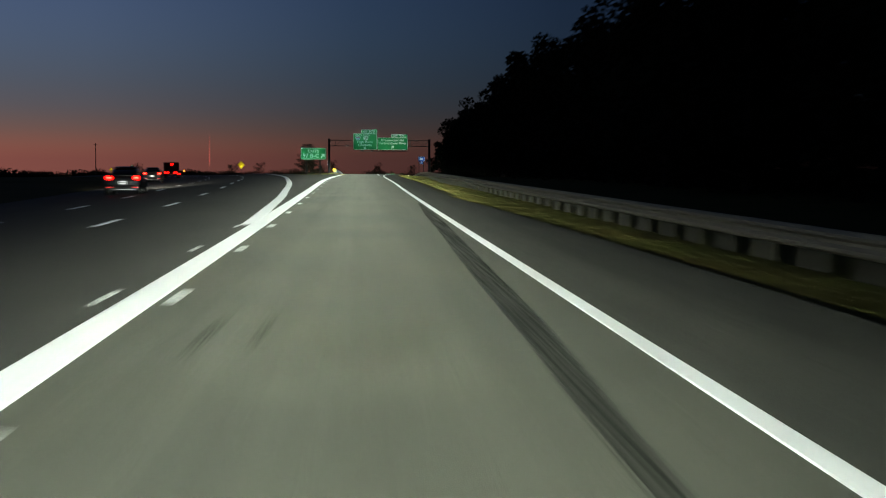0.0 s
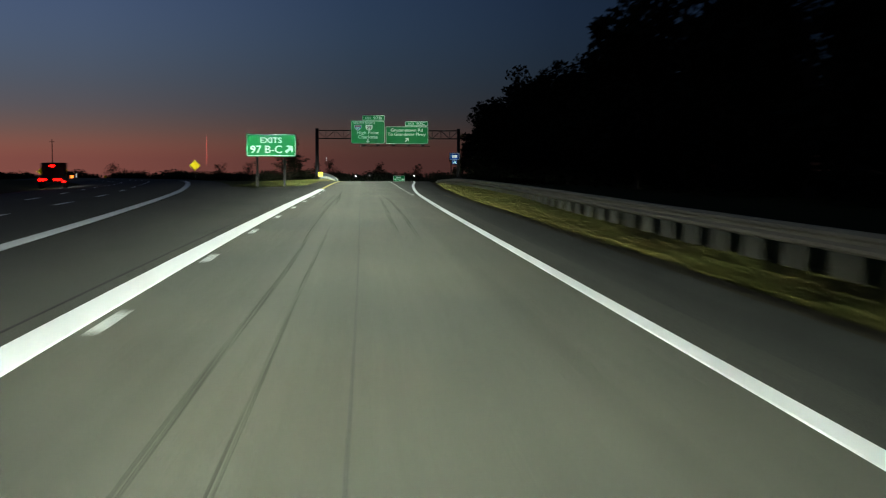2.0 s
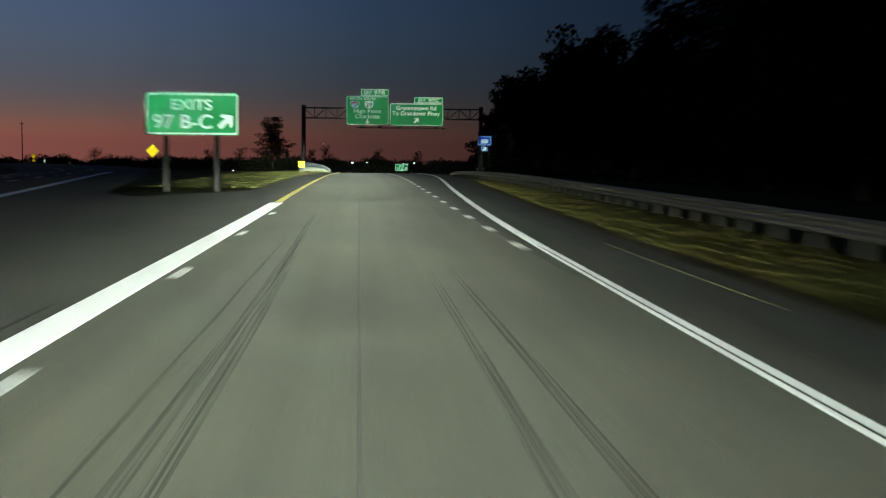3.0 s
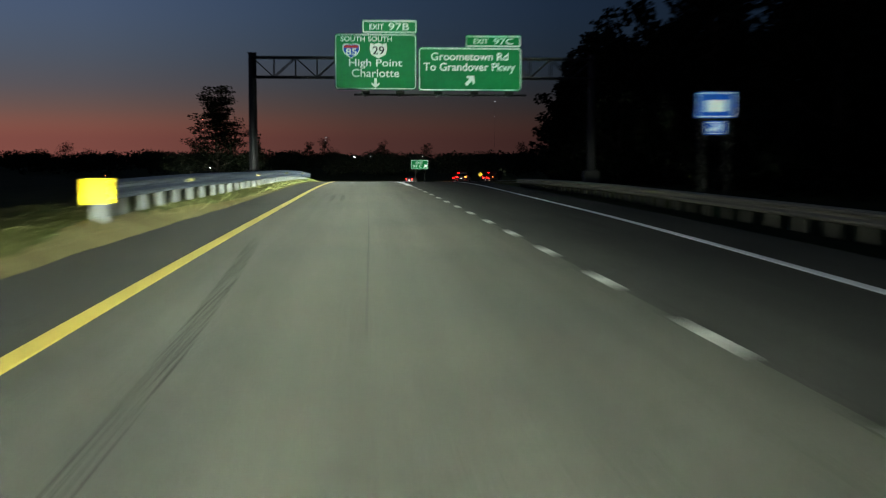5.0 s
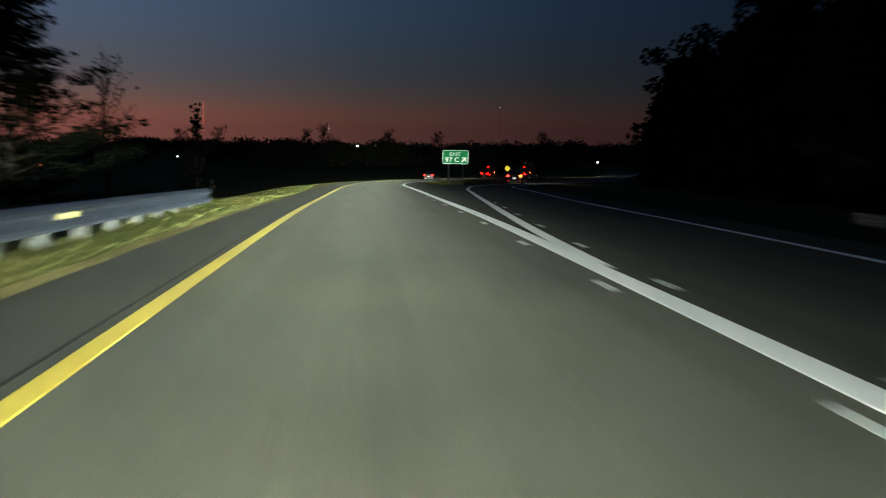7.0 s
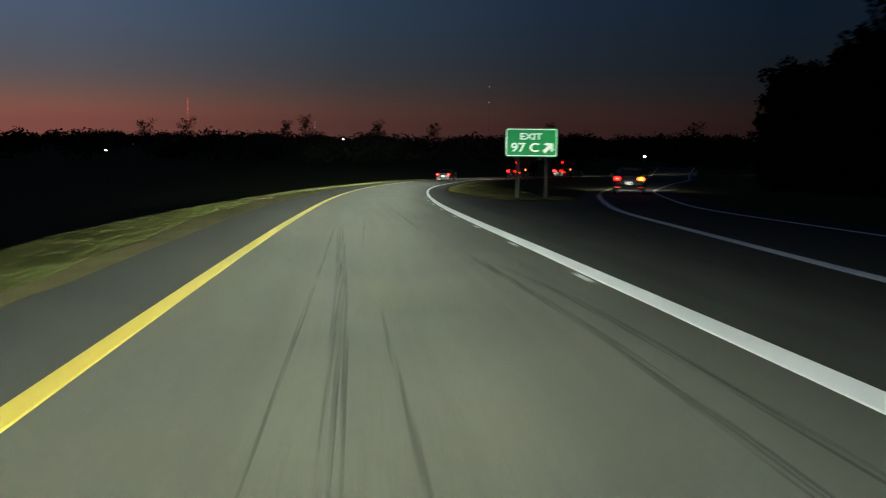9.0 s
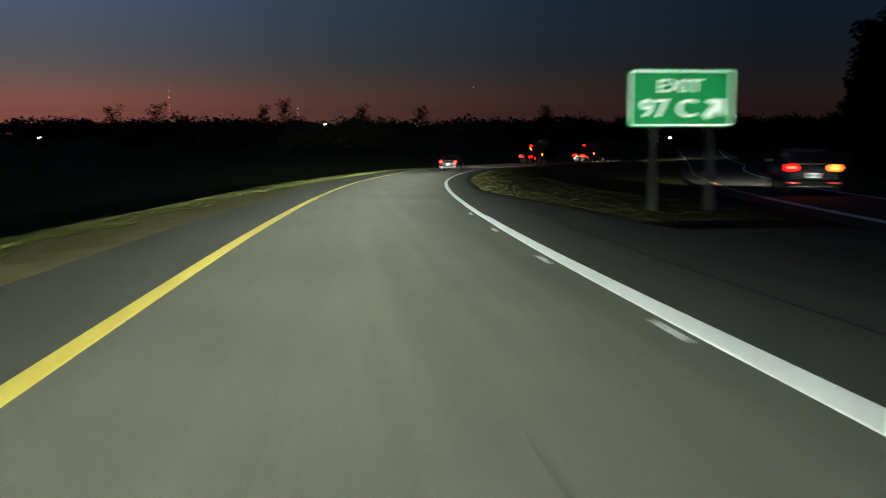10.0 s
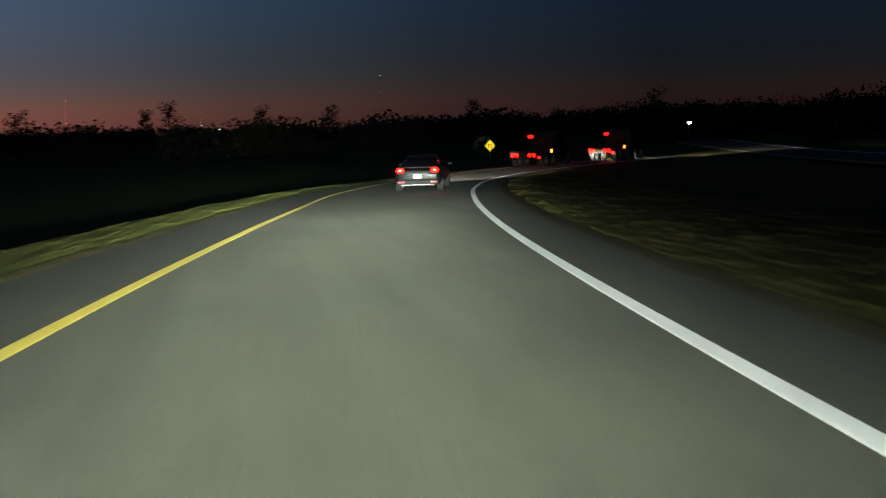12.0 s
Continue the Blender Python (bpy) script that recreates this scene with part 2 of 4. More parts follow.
ASPHALT_MID = material("grey_shoulder_asphalt", (.034, .036, .031), .85, second=(.054, .054, .044), scale=.5, amount=.6, bump=.8, bump_scale=60, fine=(40, .6), stretch=(1, .6, 1), gloss=.12)
WHITE_PAINT = material("white_road_paint", (.84, .87, .89), .6, second=(.68, .71, .73), scale=3, amount=.5, bump=.2, bump_scale=90, fine=(35, .12))
YELLOW_PAINT = material("yellow_road_paint", (.60, .47, .055), .6, second=(.44, .34, .045), scale=3, amount=.6, bump=.2, bump_scale=90, fine=(35, .12))
WORN_PAINT = material("worn_white_road_paint", (.44, .45, .43), .65, second=(.24, .25, .235), scale=4, amount=.5, bump=.3, bump_scale=90, fine=(35, .25), stretch=(2, .5, 1))
RUBBER_MARK = material("tyre_rubber_mark", (.020, .020, .019), .8, second=(.036, .036, .032), scale=3, amount=.5, fine=(40, .4), stretch=(3, .3, 1))
def worn_through(m, low, high, scale, stretch):
    """Lets the surface below show through a thin worn layer, in streaks."""
    t = m.node_tree
    b, out = t.nodes["Principled BSDF"], t.nodes["Material Output"]
    co, mp, n = t.nodes.new("ShaderNodeTexCoord"), t.nodes.new("ShaderNodeMapping"), t.nodes.new("ShaderNodeTexNoise")
    mp.inputs["Scale"].default_value = stretch
    n.inputs["Scale"].default_value, n.inputs["Detail"].default_value = scale, 4
    mr, tr, mix = t.nodes.new("ShaderNodeMapRange"), t.nodes.new("ShaderNodeBsdfTransparent"), t.nodes.new("ShaderNodeMixShader")
    mr.inputs["From Min"].default_value, mr.inputs["From Max"].default_value = 0.35, 0.65
    mr.inputs["To Min"].default_value, mr.inputs["To Max"].default_value = low, high
    t.links.new(co.outputs["Object"], mp.inputs[0])
    t.links.new(mp.outputs[0], n.inputs["Vector"])
    t.links.new(n.outputs["Fac"], mr.inputs["Value"])
    t.links.new(mr.outputs[0], mix.inputs["Fac"])
    t.links.new(tr.outputs[0], mix.inputs[1])
    t.links.new(b.outputs[0], mix.inputs[2])
    t.links.new(mix.outputs[0], out.inputs["Surface"])


def wear_bands(m, depth, stretch):
    """Long faint bands of wear along the lane, over the base colour."""
    t = m.node_tree
    b = t.nodes["Principled BSDF"]
    was = b.inputs["Base Color"].links[0].from_socket
    co, mp, n = t.nodes.new("ShaderNodeTexCoord"), t.nodes.new("ShaderNodeMapping"), t.nodes.new("ShaderNodeTexNoise")
    mp.inputs["Scale"].default_value = stretch
    n.inputs["Scale"].default_value, n.inputs["Detail"].default_value = 1.0, 3
    mr, mx = t.nodes.new("ShaderNodeMapRange"), t.nodes.new("ShaderNodeMix")
    mr.inputs["From Min"].default_value, mr.inputs["From Max"].default_value = 0.3, 0.7
    mr.inputs["To Min"].default_value, mr.inputs["To Max"].default_value = 1 - depth, 1 + depth
    mx.data_type, mx.blend_type = "RGBA", "MULTIPLY"
    mx.inputs["Factor"].default_value = 1.0
    t.links.new(co.outputs["Object"], mp.inputs[0])
    t.links.new(mp.outputs[0], n.inputs["Vector"])
    t.links.new(n.outputs["Fac"], mr.inputs["Value"])
    t.links.new(was, mx.inputs["A"])
    t.links.new(mr.outputs[0], mx.inputs["B"])
    t.links.new(mx.outputs["Result"], b.inputs["Base Color"])


wear_bands(ASPHALT, .12, (2.6, .02, 1))
wear_bands(ASPHALT_DARK_DIMMED, .2, (2.0, .04, 1))
wear_bands(ASPHALT_MID, .2, (2.0, .04, 1))
OLD_MARK = material("old_rubber_mark", (.020, .021, .019), .8, second=(.030, .031, .027), scale=3, amount=.5, fine=(40, .4), stretch=(3, .3, 1), gloss=.1)
worn_through(OLD_MARK, .35, .75, 5, (6, .08, 1))
worn_through(RUBBER_MARK, .03, .42, 6, (8, .07, 1))
SEAL = material("crack_sealant", (.012, .012, .012), .8, second=(.02, .02, .02), scale=6, fine=(30, .3), gloss=.1)
SOIL = material("open_land", (.036, .046, .013), .95, second=(.068, .060, .022), scale=.3, amount=.5, fine=(9, .4), gloss=.02)
GRASS = material("verge_grass", (.036, .050, .013), .95, second=(.075, .068, .024), scale=.8, amount=.6, fine=(16, .25), gloss=.02, stretch=(1, .4, 1))
ROUGH_GRASS = material("rough_gore_grass", (.024, .027, .009), .95, second=(.058, .050, .019), scale=.75, amount=.6, fine=(16, .25), gloss=.02, stretch=(1, .5, 1))
DRY = material("dry_gravel_edge", (.18, .16, .075), .9, second=(.085, .075, .032), scale=1.3, amount=.5, bump=.8, bump_scale=40, fine=(24, .4), gloss=.03)
GRIT = material("brown_grit", (.060, .052, .032), .9, second=(.040, .036, .022), scale=1.3, amount=.6, bump=.8, bump_scale=40, fine=(24, .5), gloss=.03)
DRY_GRASS = material("dry_brown_grass", (.082, .060, .020), .95, second=(.050, .062, .016), scale=.6, amount=.6, fine=(16, .25), gloss=.02, stretch=(1, .4, 1))
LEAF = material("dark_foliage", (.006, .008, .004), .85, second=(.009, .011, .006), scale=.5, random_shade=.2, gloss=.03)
FAR_LEAF = material("far_foliage", (.016, .020, .012), .9, second=(.024, .026, .016), scale=.02, gloss=.03)
BARK = material("bark", (.022, .018, .014), .9, second=(.034, .028, .022), scale=5, bump=.6, bump_scale=20, gloss=.03)
ZINC = material("galvanised_steel", (.15, .18, .25), .5, .95, second=(.10, .12, .17), scale=2.5, amount=.6, bump=.1, bump_scale=80, fine=(14, .15))
POST = material("weathered_post", (.040, .043, .040), .8, 0, second=(.028, .030, .027), scale=5, amount=.6, bump=.25, bump_scale=50, random_shade=.15, gloss=.1)
# Right rail: beam coloured paler for missing lamplight, posts darker against too much.
BRIGHT_ZINC = material("brightened_tan_steel", (.24, .222, .175), .7, .2, second=(.145, .13, .10), scale=2.2, amount=.6, bump=.1, bump_scale=80, fine=(14, .2), gloss=.15)
DIM_POST = material("dimmed_timber", (.018, .017, .014), .85, 0, second=(.011, .011, .009), scale=5, amount=.6, bump=.25, bump_scale=50, random_shade=.15, gloss=.1)
CONCRETE = material("stained_concrete", (.032, .032, .030), .85, second=(.022, .022, .020), scale=3, bump=.3, bump_scale=30)
DARK_STEEL = material("dark_gantry_steel", (.009, .009, .010), .7, .1, second=(.006, .006, .007), scale=2, bump=.1)
SIGN_GREEN = material("green_sign_sheeting", (.004, .200, .058), .45, second=(.004, .170, .050), scale=1.4, amount=.4, fine=(5, .07), gloss=.05)
SIGN_WHITE = material("white_sign_sheeting", (.82, .86, .82), .45, second=(.72, .76, .72), scale=2, amount=.4, gloss=.05)
SIGN_BLUE = material("blue_sign_sheeting", (.010, .095, .48), .45, second=(.010, .08, .40), scale=2, amount=.4, gloss=.05)
SIGN_YELLOW = material("yellow_sign_sheeting", (.85, .58, .012), .45, second=(.75, .50, .012), scale=2, amount=.4, gloss=.05)
SIGN_PALE = material("pale_yellow_reflector", (.22, .21, .09), .5, second=(.18, .17, .07), scale=9, gloss=.1)
SIGN_RED = material("red_sign_sheeting", (.5, .03, .03), .45, gloss=.05)
SIGN_BLACK = material("black_sign_ink", (.012, .012, .012), .5)
SIGN_POST = material("near_black_sign_post", (.008, .008, .0075), .8, 0, second=(.0055, .0055, .005), scale=4, gloss=.1)
ALU = material("aluminium_back", (.30, .31, .32), .5, .6, second=(.22, .23, .24), scale=3)
SILVER = material("silver_car_paint", (.0045, .0045, .005), .4, 0, second=(.004, .004, .004), scale=2, gloss=.25)
DARK_PAINT = material("dark_car_paint", (.012, .013, .015), .4, 0, second=(.016, .016, .018), scale=2, gloss=.15)
GLASS_DARK = material("tinted_car_glass", (.006, .006, .007), .12, gloss=.35)
TRIM_BLACK = material("black_plastic", (.009, .009, .009), .7, second=(.013, .013, .013), scale=9, gloss=.1)
TYRE = material("tyre_rubber", (.010, .010, .010), .9, bump=.3, bump_scale=60, gloss=.1)
RIM = material("alloy_rim", (.12, .12, .125), .45, .6, second=(.09, .09, .095), scale=8)
# Plate emits light itself, in place of the lamp that lights it.
PLATE = material("glowing_plate_white", (.8, .8, .82), .5, glow=(1, 1, 1), glow_strength=.5)
TAIL = material("tail_lamp_red", (.5, .01, .01), .3, glow=(1.0, .004, .002), glow_strength=8)
TAIL_HOT = material("brake_lamp_red", (.5, .02, .01), .3, glow=(1.0, .0016, .001), glow_strength=20)
LAMP_CORE = material("lamp_core", (.6, .2, .15), .3, glow=(1.0, .14, .08), glow_strength=8)
INDICATOR = material("indicator_orange", (.6, .2, .03), .3, glow=(1.0, .13, .01), glow_strength=9)
AMBER = material("amber_lamp", (.5, .2, .02), .3, glow=(1.0, .20, .03), glow_strength=4)
# Reflector given its own glow in place of light thrown back.
DIM_RED = material("glowing_red_reflector", (.4, .01, .01), .3, glow=(1.0, .02, .02), glow_strength=.8)
WHITE_LAMP = material("white_lamp", (.8, .8, .8), .3, glow=(1.0, .95, .85), glow_strength=14)
MAST_RED = material("mast_lamp_red", (.5, .02, .02), .3, glow=(1.0, .12, .08), glow_strength=9)
MAST_WHITE = material("mast_lamp_white", (.8, .8, .8), .3, glow=(.9, .95, 1.0), glow_strength=3)


# ---------------------------------------------------------------- mesh helpers
def finish(name, bm, mat, smooth=False):
    me = bpy.data.meshes.new(name)
    bm.normal_update()
    bm.to_mesh(me)
    bm.free()
    me.materials.append(mat)
    if smooth:
        me.polygons.foreach_set("use_smooth", [True] * len(me.polygons))
    return me


def part(name, bm, mat, parent, label="", smooth=False):
    me = bm if isinstance(bm, bpy.types.Mesh) else finish(name, bm, mat, smooth)
    if isinstance(bm, bpy.types.Mesh) and not me.materials:
        me.materials.append(mat)
    ob = new(name, me)
    ob.parent = parent
    if label:
        ob["label"] = label
    return ob


def thing(name, m, label, category, group="", kind=""):
    ob = new(name)
    ob.empty_display_size = 0.3
    ob.matrix_world = m
    return tagged(ob, label, category, group, kind)


def box(bm, x0, x1, y0, y1, z0, z1, bevel=0.0):
    r = bmesh.ops.create_cube(bm, size=1)
    vs = r["verts"]
    for v in vs:
        v.co = Vector(((x0 + x1) / 2 + v.co.x * (x1 - x0), (y0 + y1) / 2 + v.co.y * (y1 - y0), (z0 + z1) / 2 + v.co.z * (z1 - z0)))
    if bevel:
        es = {e for v in vs for e in v.link_edges}
        bmesh.ops.bevel(bm, geom=list(es), offset=bevel, segments=2, affect="EDGES", profile=0.5)
    return bm


def boxed(x0, x1, y0, y1, z0, z1, bevel=0.0):
    return box(bmesh.new(), x0, x1, y0, y1, z0, z1, bevel)


def rod(bm, a, b, r0, r1=None, n=8):
    """A tapered round bar from a to b."""
    a, b = Vector(a), Vector(b)
    r1 = r0 if r1 is None else r1
    q = (b - a).to_track_quat("Z", "Y").to_matrix()
    rings = []
    for p, r in ((a, r0), (b, r1)):
        rings.append([bm.verts.new(p + q @ Vector((r * math.cos(k * 2 * math.pi / n), r * math.sin(k * 2 * math.pi / n), 0))) for k in range(n)])
    for k in range(n):
        bm.faces.new((rings[0][k], rings[0][(k + 1) % n], rings[1][(k + 1) % n], rings[1][k]))
    bm.faces.new(rings[0][::-1])
    bm.faces.new(rings[1])
    return bm


def plate(outline, y, thick):
    """An upright plate from (x, z) corners, its face towards -y."""
    bm = bmesh.new()
    front = [bm.verts.new((x, y, z)) for x, z in outline]
    rear = [bm.verts.new((x, y + thick, z)) for x, z in outline]
    bm.faces.new(front)
    bm.faces.new(rear[::-1])
    n = len(outline)
    for k in range(n):
        bm.faces.new((front[(k + 1) % n], front[k], rear[k], rear[(k + 1) % n]))
    bmesh.ops.recalc_face_normals(bm, faces=bm.faces)
    return bm


def rounded(x0, x1, z0, z1, r, n=4):
    pts = []
    for cx, cz, a0 in ((x1 - r, z1 - r, 0), (x0 + r, z1 - r, 90), (x0 + r, z0 + r, 180), (x1 - r, z0 + r, 270)):
        for k in range(n + 1):
            a = radians(a0 + 90 * k / n)
            pts.append((cx + r * math.cos(a), cz + r * math.sin(a)))
    return pts


def ring_plate(outer, inner, y, thick):
    """A flat frame between two outlines of as many corners."""
    bm = bmesh.new()
    n = len(outer)
    fo = [bm.verts.new((x, y, z)) for x, z in outer]
    fi = [bm.verts.new((x, y, z)) for x, z in inner]
    ro = [bm.verts.new((x, y + thick, z)) for x, z in outer]
    ri = [bm.verts.new((x, y + thick, z)) for x, z in inner]
    for k in range(n):
        j = (k + 1) % n
        bm.faces.new((fo[k], fo[j], fi[j], fi[k]))
        bm.faces.new((fo[j], fo[k], ro[k], ro[j]))
        bm.faces.new((fi[k], fi[j], ri[j], ri[k]))
        bm.faces.new((ri[k], ri[j], ro[j], ro[k]))
    bmesh.ops.recalc_face_normals(bm, faces=bm.faces)
    return bm


def lettering(text, x0, x1, z0, z1, y):
    """A mesh of the built-in font that fills a box on an upright board, facing -y."""
    cu = bpy.data.curves.new("lettering", "FONT")
    cu.body = text
    cu.extrude = 0.004
    cu.offset = 0.012
    tmp = bpy.data.objects.new("lettering", cu)
    scene.collection.objects.link(tmp)
    me = bpy.data.meshes.new_from_object(tmp.evaluated_get(bpy.context.evaluated_depsgraph_get()))
    bpy.data.objects.remove(tmp)
    bpy.data.curves.remove(cu)
    co = np.empty(len(me.vertices) * 3)
    me.vertices.foreach_get("co", co)
    co = co.reshape(-1, 3)
    lo, hi = co.min(0), co.max(0)
    out = np.empty_like(co)
    out[:, 0] = x0 + (co[:, 0] - lo[0]) / (hi[0] - lo[0]) * (x1 - x0)
    out[:, 2] = z0 + (co[:, 1] - lo[1]) / (hi[1] - lo[1]) * (z1 - z0)
    out[:, 1] = y - co[:, 2]
    # one mesh for each character: islands whose spans overlap belong together
    root = list(range(len(out)))

    def find(i):
        while root[i] != i:
            root[i] = root[root[i]]
            i = root[i]
        return i
    polys = [tuple(p.vertices) for p in me.polygons]
    for p in polys:
        for v in p[1:]:
            root[find(v)] = find(p[0])
    spans = {}
    for i, p in enumerate(out):
        r = find(i)
        a, b = spans.get(r, (p[0], p[0]))
        spans[r] = (min(a, p[0]), max(b, p[0]))
    groups = []
    for r, (a, b) in sorted(spans.items(), key=lambda q: q[1]):
        if groups and a < groups[-1][1] - .3 * (b - a):
            groups[-1][0].add(r)
            groups[-1][1] = max(groups[-1][1], b)
        else:
            groups.append([{r}, b])
    glyphs = []
    for members, _ in groups:
        use = [i for i in range(len(out)) if find(i) in members]
        at = {v: k for k, v in enumerate(use)}
        g = bpy.data.meshes.new("letter")
        g.from_pydata([tuple(out[i]) for i in use], [], [tuple(at[v] for v in p) for p in polys if p[0] in at])
        glyphs.append(g)
    bpy.data.meshes.remove(me)
    return glyphs


# ---------------------------------------------------------------- ground and roads
def sheet(name, xs_of, ys, z_of, mat):
    """A strip mesh: rows at ys, columns at xs_of(y)."""
    verts, faces = [], []
    cols = len(xs_of(ys[0]))
    for y in ys:
        for x in xs_of(y):
            verts.append((x, y, z_of(x, y)))
    for i in range(len(ys) - 1):
        for k in range(cols - 1):
            a = i * cols + k
            faces.append((a, a + 1, a + cols + 1, a + cols))
    me = bpy.data.meshes.new(name)
    me.from_pydata(verts, [], faces)
    me.materials.append(mat)
    me.polygons.foreach_set("use_smooth", [True] * len(me.polygons))
    return new(name, me)


def steps(a, b, n):
    return [a + (b - a) * k / n for k in range(n + 1)]


ground_x = [-4000, -2000, -900, -500, -300, -200, -140, -100, -80] + [(-66 + 1.5 * k) for k in range(0, 108)] + [100, 115, 135, 160, 200, 300, 500, 900, 2000, 4000]
ground_y = [-4000, -1500, -500, -200, -100] + [-75 + 3 * k for k in range(0, 220)] + [590, 630, 690, 770, 870, 1000, 1500, 2500, 4500]


def on_pavement(x, y):
    return (main_line(y) - 13.6 < x < pave_right(y) - .3 if y < 137 else pave_left(y) + .3 < x < pave_right(y) - .3) or (
        y > 137 and main_line(y) - 13.6 < x < main_line(y) + 2.2) or (330 < y < 585 and exit_left(y) + .2 < x < right_line(y) + 1.2)


def lawn(x, y):
    h = 0.05 * noise.noise(Vector((x * .35, y * .35, 1))) + 0.03 * noise.noise(Vector((x * 1.1, y * 1.1, 5)))
    return ground_z(x, y) + (-0.16 if on_pavement(x, y) or (y > 142 and 0 < pave_left(y) - x < 8) or (-22 < y < 165 and 0 < x - pave_right(y) < 3.8) or (333 < y < 448 and 0 < x - nose_line(y) - wedge(y) < 4.5) else -0.045 + h * (1 if abs(x) < 90 else 0))


tagged(sheet("ground", lambda y: ground_x, ground_y, lawn, SOIL), "dark grass verge and open land beside the highway", "ground", kind="structure")

road_ys = [-75 + 2 * k for k in range(0, 270)]
tagged(sheet("road", lambda y: steps(left_line(y), lane_right(y), 6), road_ys, lambda x, y: road_z(y), ASPHALT),
       "pale grey asphalt lane with worn wheel paths", "road", kind="structure")
tagged(sheet("left_shoulder", lambda y: steps(pave_left(y), left_line(y), 3), road_ys, lambda x, y: road_z(y), ASPHALT_DARK),
       "darker asphalt shoulder and gore", "road", kind="structure")
early, before, after = [-75 + 2 * k for k in range(0, 98)], [119 + 2 * k for k in range(0, 106)] + [330.9, 330.99], [331.01] + [333 + 2 * k for k in range(0, 66)]
# y 119 to 331: exit lane dimmed by colour where the beams should fade
for ys, paving in ((before, ASPHALT_DARK_DIMMED), (after, ASPHALT_DARK)):
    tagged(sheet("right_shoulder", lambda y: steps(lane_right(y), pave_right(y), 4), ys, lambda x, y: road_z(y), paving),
           "asphalt beyond the white line, coloured darker than the lane", "road", kind="structure")
split = curve_of([(-75, 1.38), (42, 1.38), (46, 1.2), (53, .6), (58, .55), (119, .55)])
tagged(sheet("right_shoulder", lambda y: steps(lane_right(y), right_line(y) + split(y), 2), early, lambda x, y: road_z(y), ASPHALT_MID),
       "grey asphalt shoulder beyond the white line", "road", kind="structure")
tagged(sheet("right_shoulder", lambda y: steps(right_line(y) + split(y), pave_right(y), 2), early, lambda x, y: road_z(y) - .004, ASPHALT_DARK_DIMMED),
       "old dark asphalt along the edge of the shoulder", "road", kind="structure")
main_ys = [-75 + 3 * k for k in range(0, 174)]
tagged(sheet("mainline_road", lambda y: steps(main_line(y) - 13.2, pave_left(y) if y < 137 else main_line(y) + 2.6, 12), main_ys, main_z, ASPHALT_OLD),
       "three dark asphalt lanes curving away", "road", kind="structure")
exit_ys = [330.9 + 1.5 * k for k in range(0, 137)]
tagged(sheet("exit_road", lambda y: steps(exit_left(y), right_line(y) + 1.4, 4), exit_ys, lambda x, y: road_z(y) + .003, ASPHALT_DARK),
       "narrow asphalt exit ramp between grass banks", "road", kind="structure")


def bank_z(x, y):
    return ground_z(x, y) - .03 + .02 * noise.noise(Vector((x * .35, y * .2, 1)))


def bank(name, edge, sgn, offs, y0, y1, step, label, room=lambda y: 99, mat=None):
    """A smooth grass bank beside the paving, following its edge."""
    n = int((y1 - y0) / step)
    ob = sheet(name, lambda y: [edge(y) + sgn * min(d, room(y)) for d in offs], [y0 + (y1 - y0) * i / n for i in range(n + 1)],
               bank_z, mat or GRASS)
    return tagged(ob, label, "grass", kind="structure")


BANK = [-.25, 0, .15, .3, .45, .6, .8, 1.1, 1.6, 2.1, 2.6, 3.1, 3.5, 3.9, 4.4, 5.2, 6.5, 9]
bank("grass_bank", lambda y: left_line(y) - shoulder(y), -1, BANK, 147, 463, .8, "short green grass bank beside the yellow line")


bank("grass_bank", pave_right, 1, [-.12, .1, .35, .7, 1.1, 1.6, 2.1, 2.7, 3.3, 4.0, 4.7], -25, 168, .9, "dry brown grass bank below the guardrail", mat=DRY_GRASS)
bank("grass_bank", lambda y: nose_line(y) + wedge(y), 1, [-.1, .25, .6, 1.0, 1.5, 2.0, 2.6, 3.3, 4.2, 5.5], 331.6, 450, .8, "dim grass bank between ramp and exit",
     lambda y: max(.2, exit_left(y) - nose_line(y) - wedge(y)), ROUGH_GRASS)


def tufts(edge, sgn, near, far, y0, y1, per_metre, tall, mat, label, room=lambda y: 99):
    """Blades of grass in small tufts over a bank, thick and ragged along the paving's edge."""
    r = random.Random(int(y0) + 977)
    verts, faces = [], []
    for _ in range(int((y1 - y0) * per_metre)):
        y = r.uniform(y0, y1)
        d = near(y) + (far - near(y)) * r.random() ** 1.8
        if d > room(y):
            continue
        x = edge(y) + sgn * d
        z = bank_z(x, y)
        h = tall * r.uniform(.4, 1.2) * (1 + .3 * noise.noise(Vector((x * .9, y * .5, 7))))
        for _ in range(4):
            a, lean = r.uniform(0, 6.28), r.uniform(.2, .8)
            px, py = x + r.gauss(0, .05), y + r.gauss(0, .06)
            ux, uy = math.cos(a), math.sin(a)
            k = len(verts)
            verts += [(px - uy * .012, py + ux * .012, z - .03), (px + uy * .012, py - ux * .012, z - .03), (px + ux * h * lean, py + uy * h * lean, z + h)]
            faces.append((k, k + 1, k + 2))
    me = bpy.data.meshes.new("grass_blades")
    me.from_pydata(verts, [], faces)
    me.materials.append(mat)
    return tagged(new("grass_blades", me), label, "grass", kind="stuff")


tufts(lambda y: left_line(y) - shoulder(y), -1, lambda y: .7 * gravel_wide(y), 5, 147, 430, 80, .03, GRASS, "short green blades of verge grass")
tufts(pave_right, 1, lambda y: .05, 4.5, -10, 166, 80, .03, DRY_GRASS, "dry brown and green blades of verge grass")
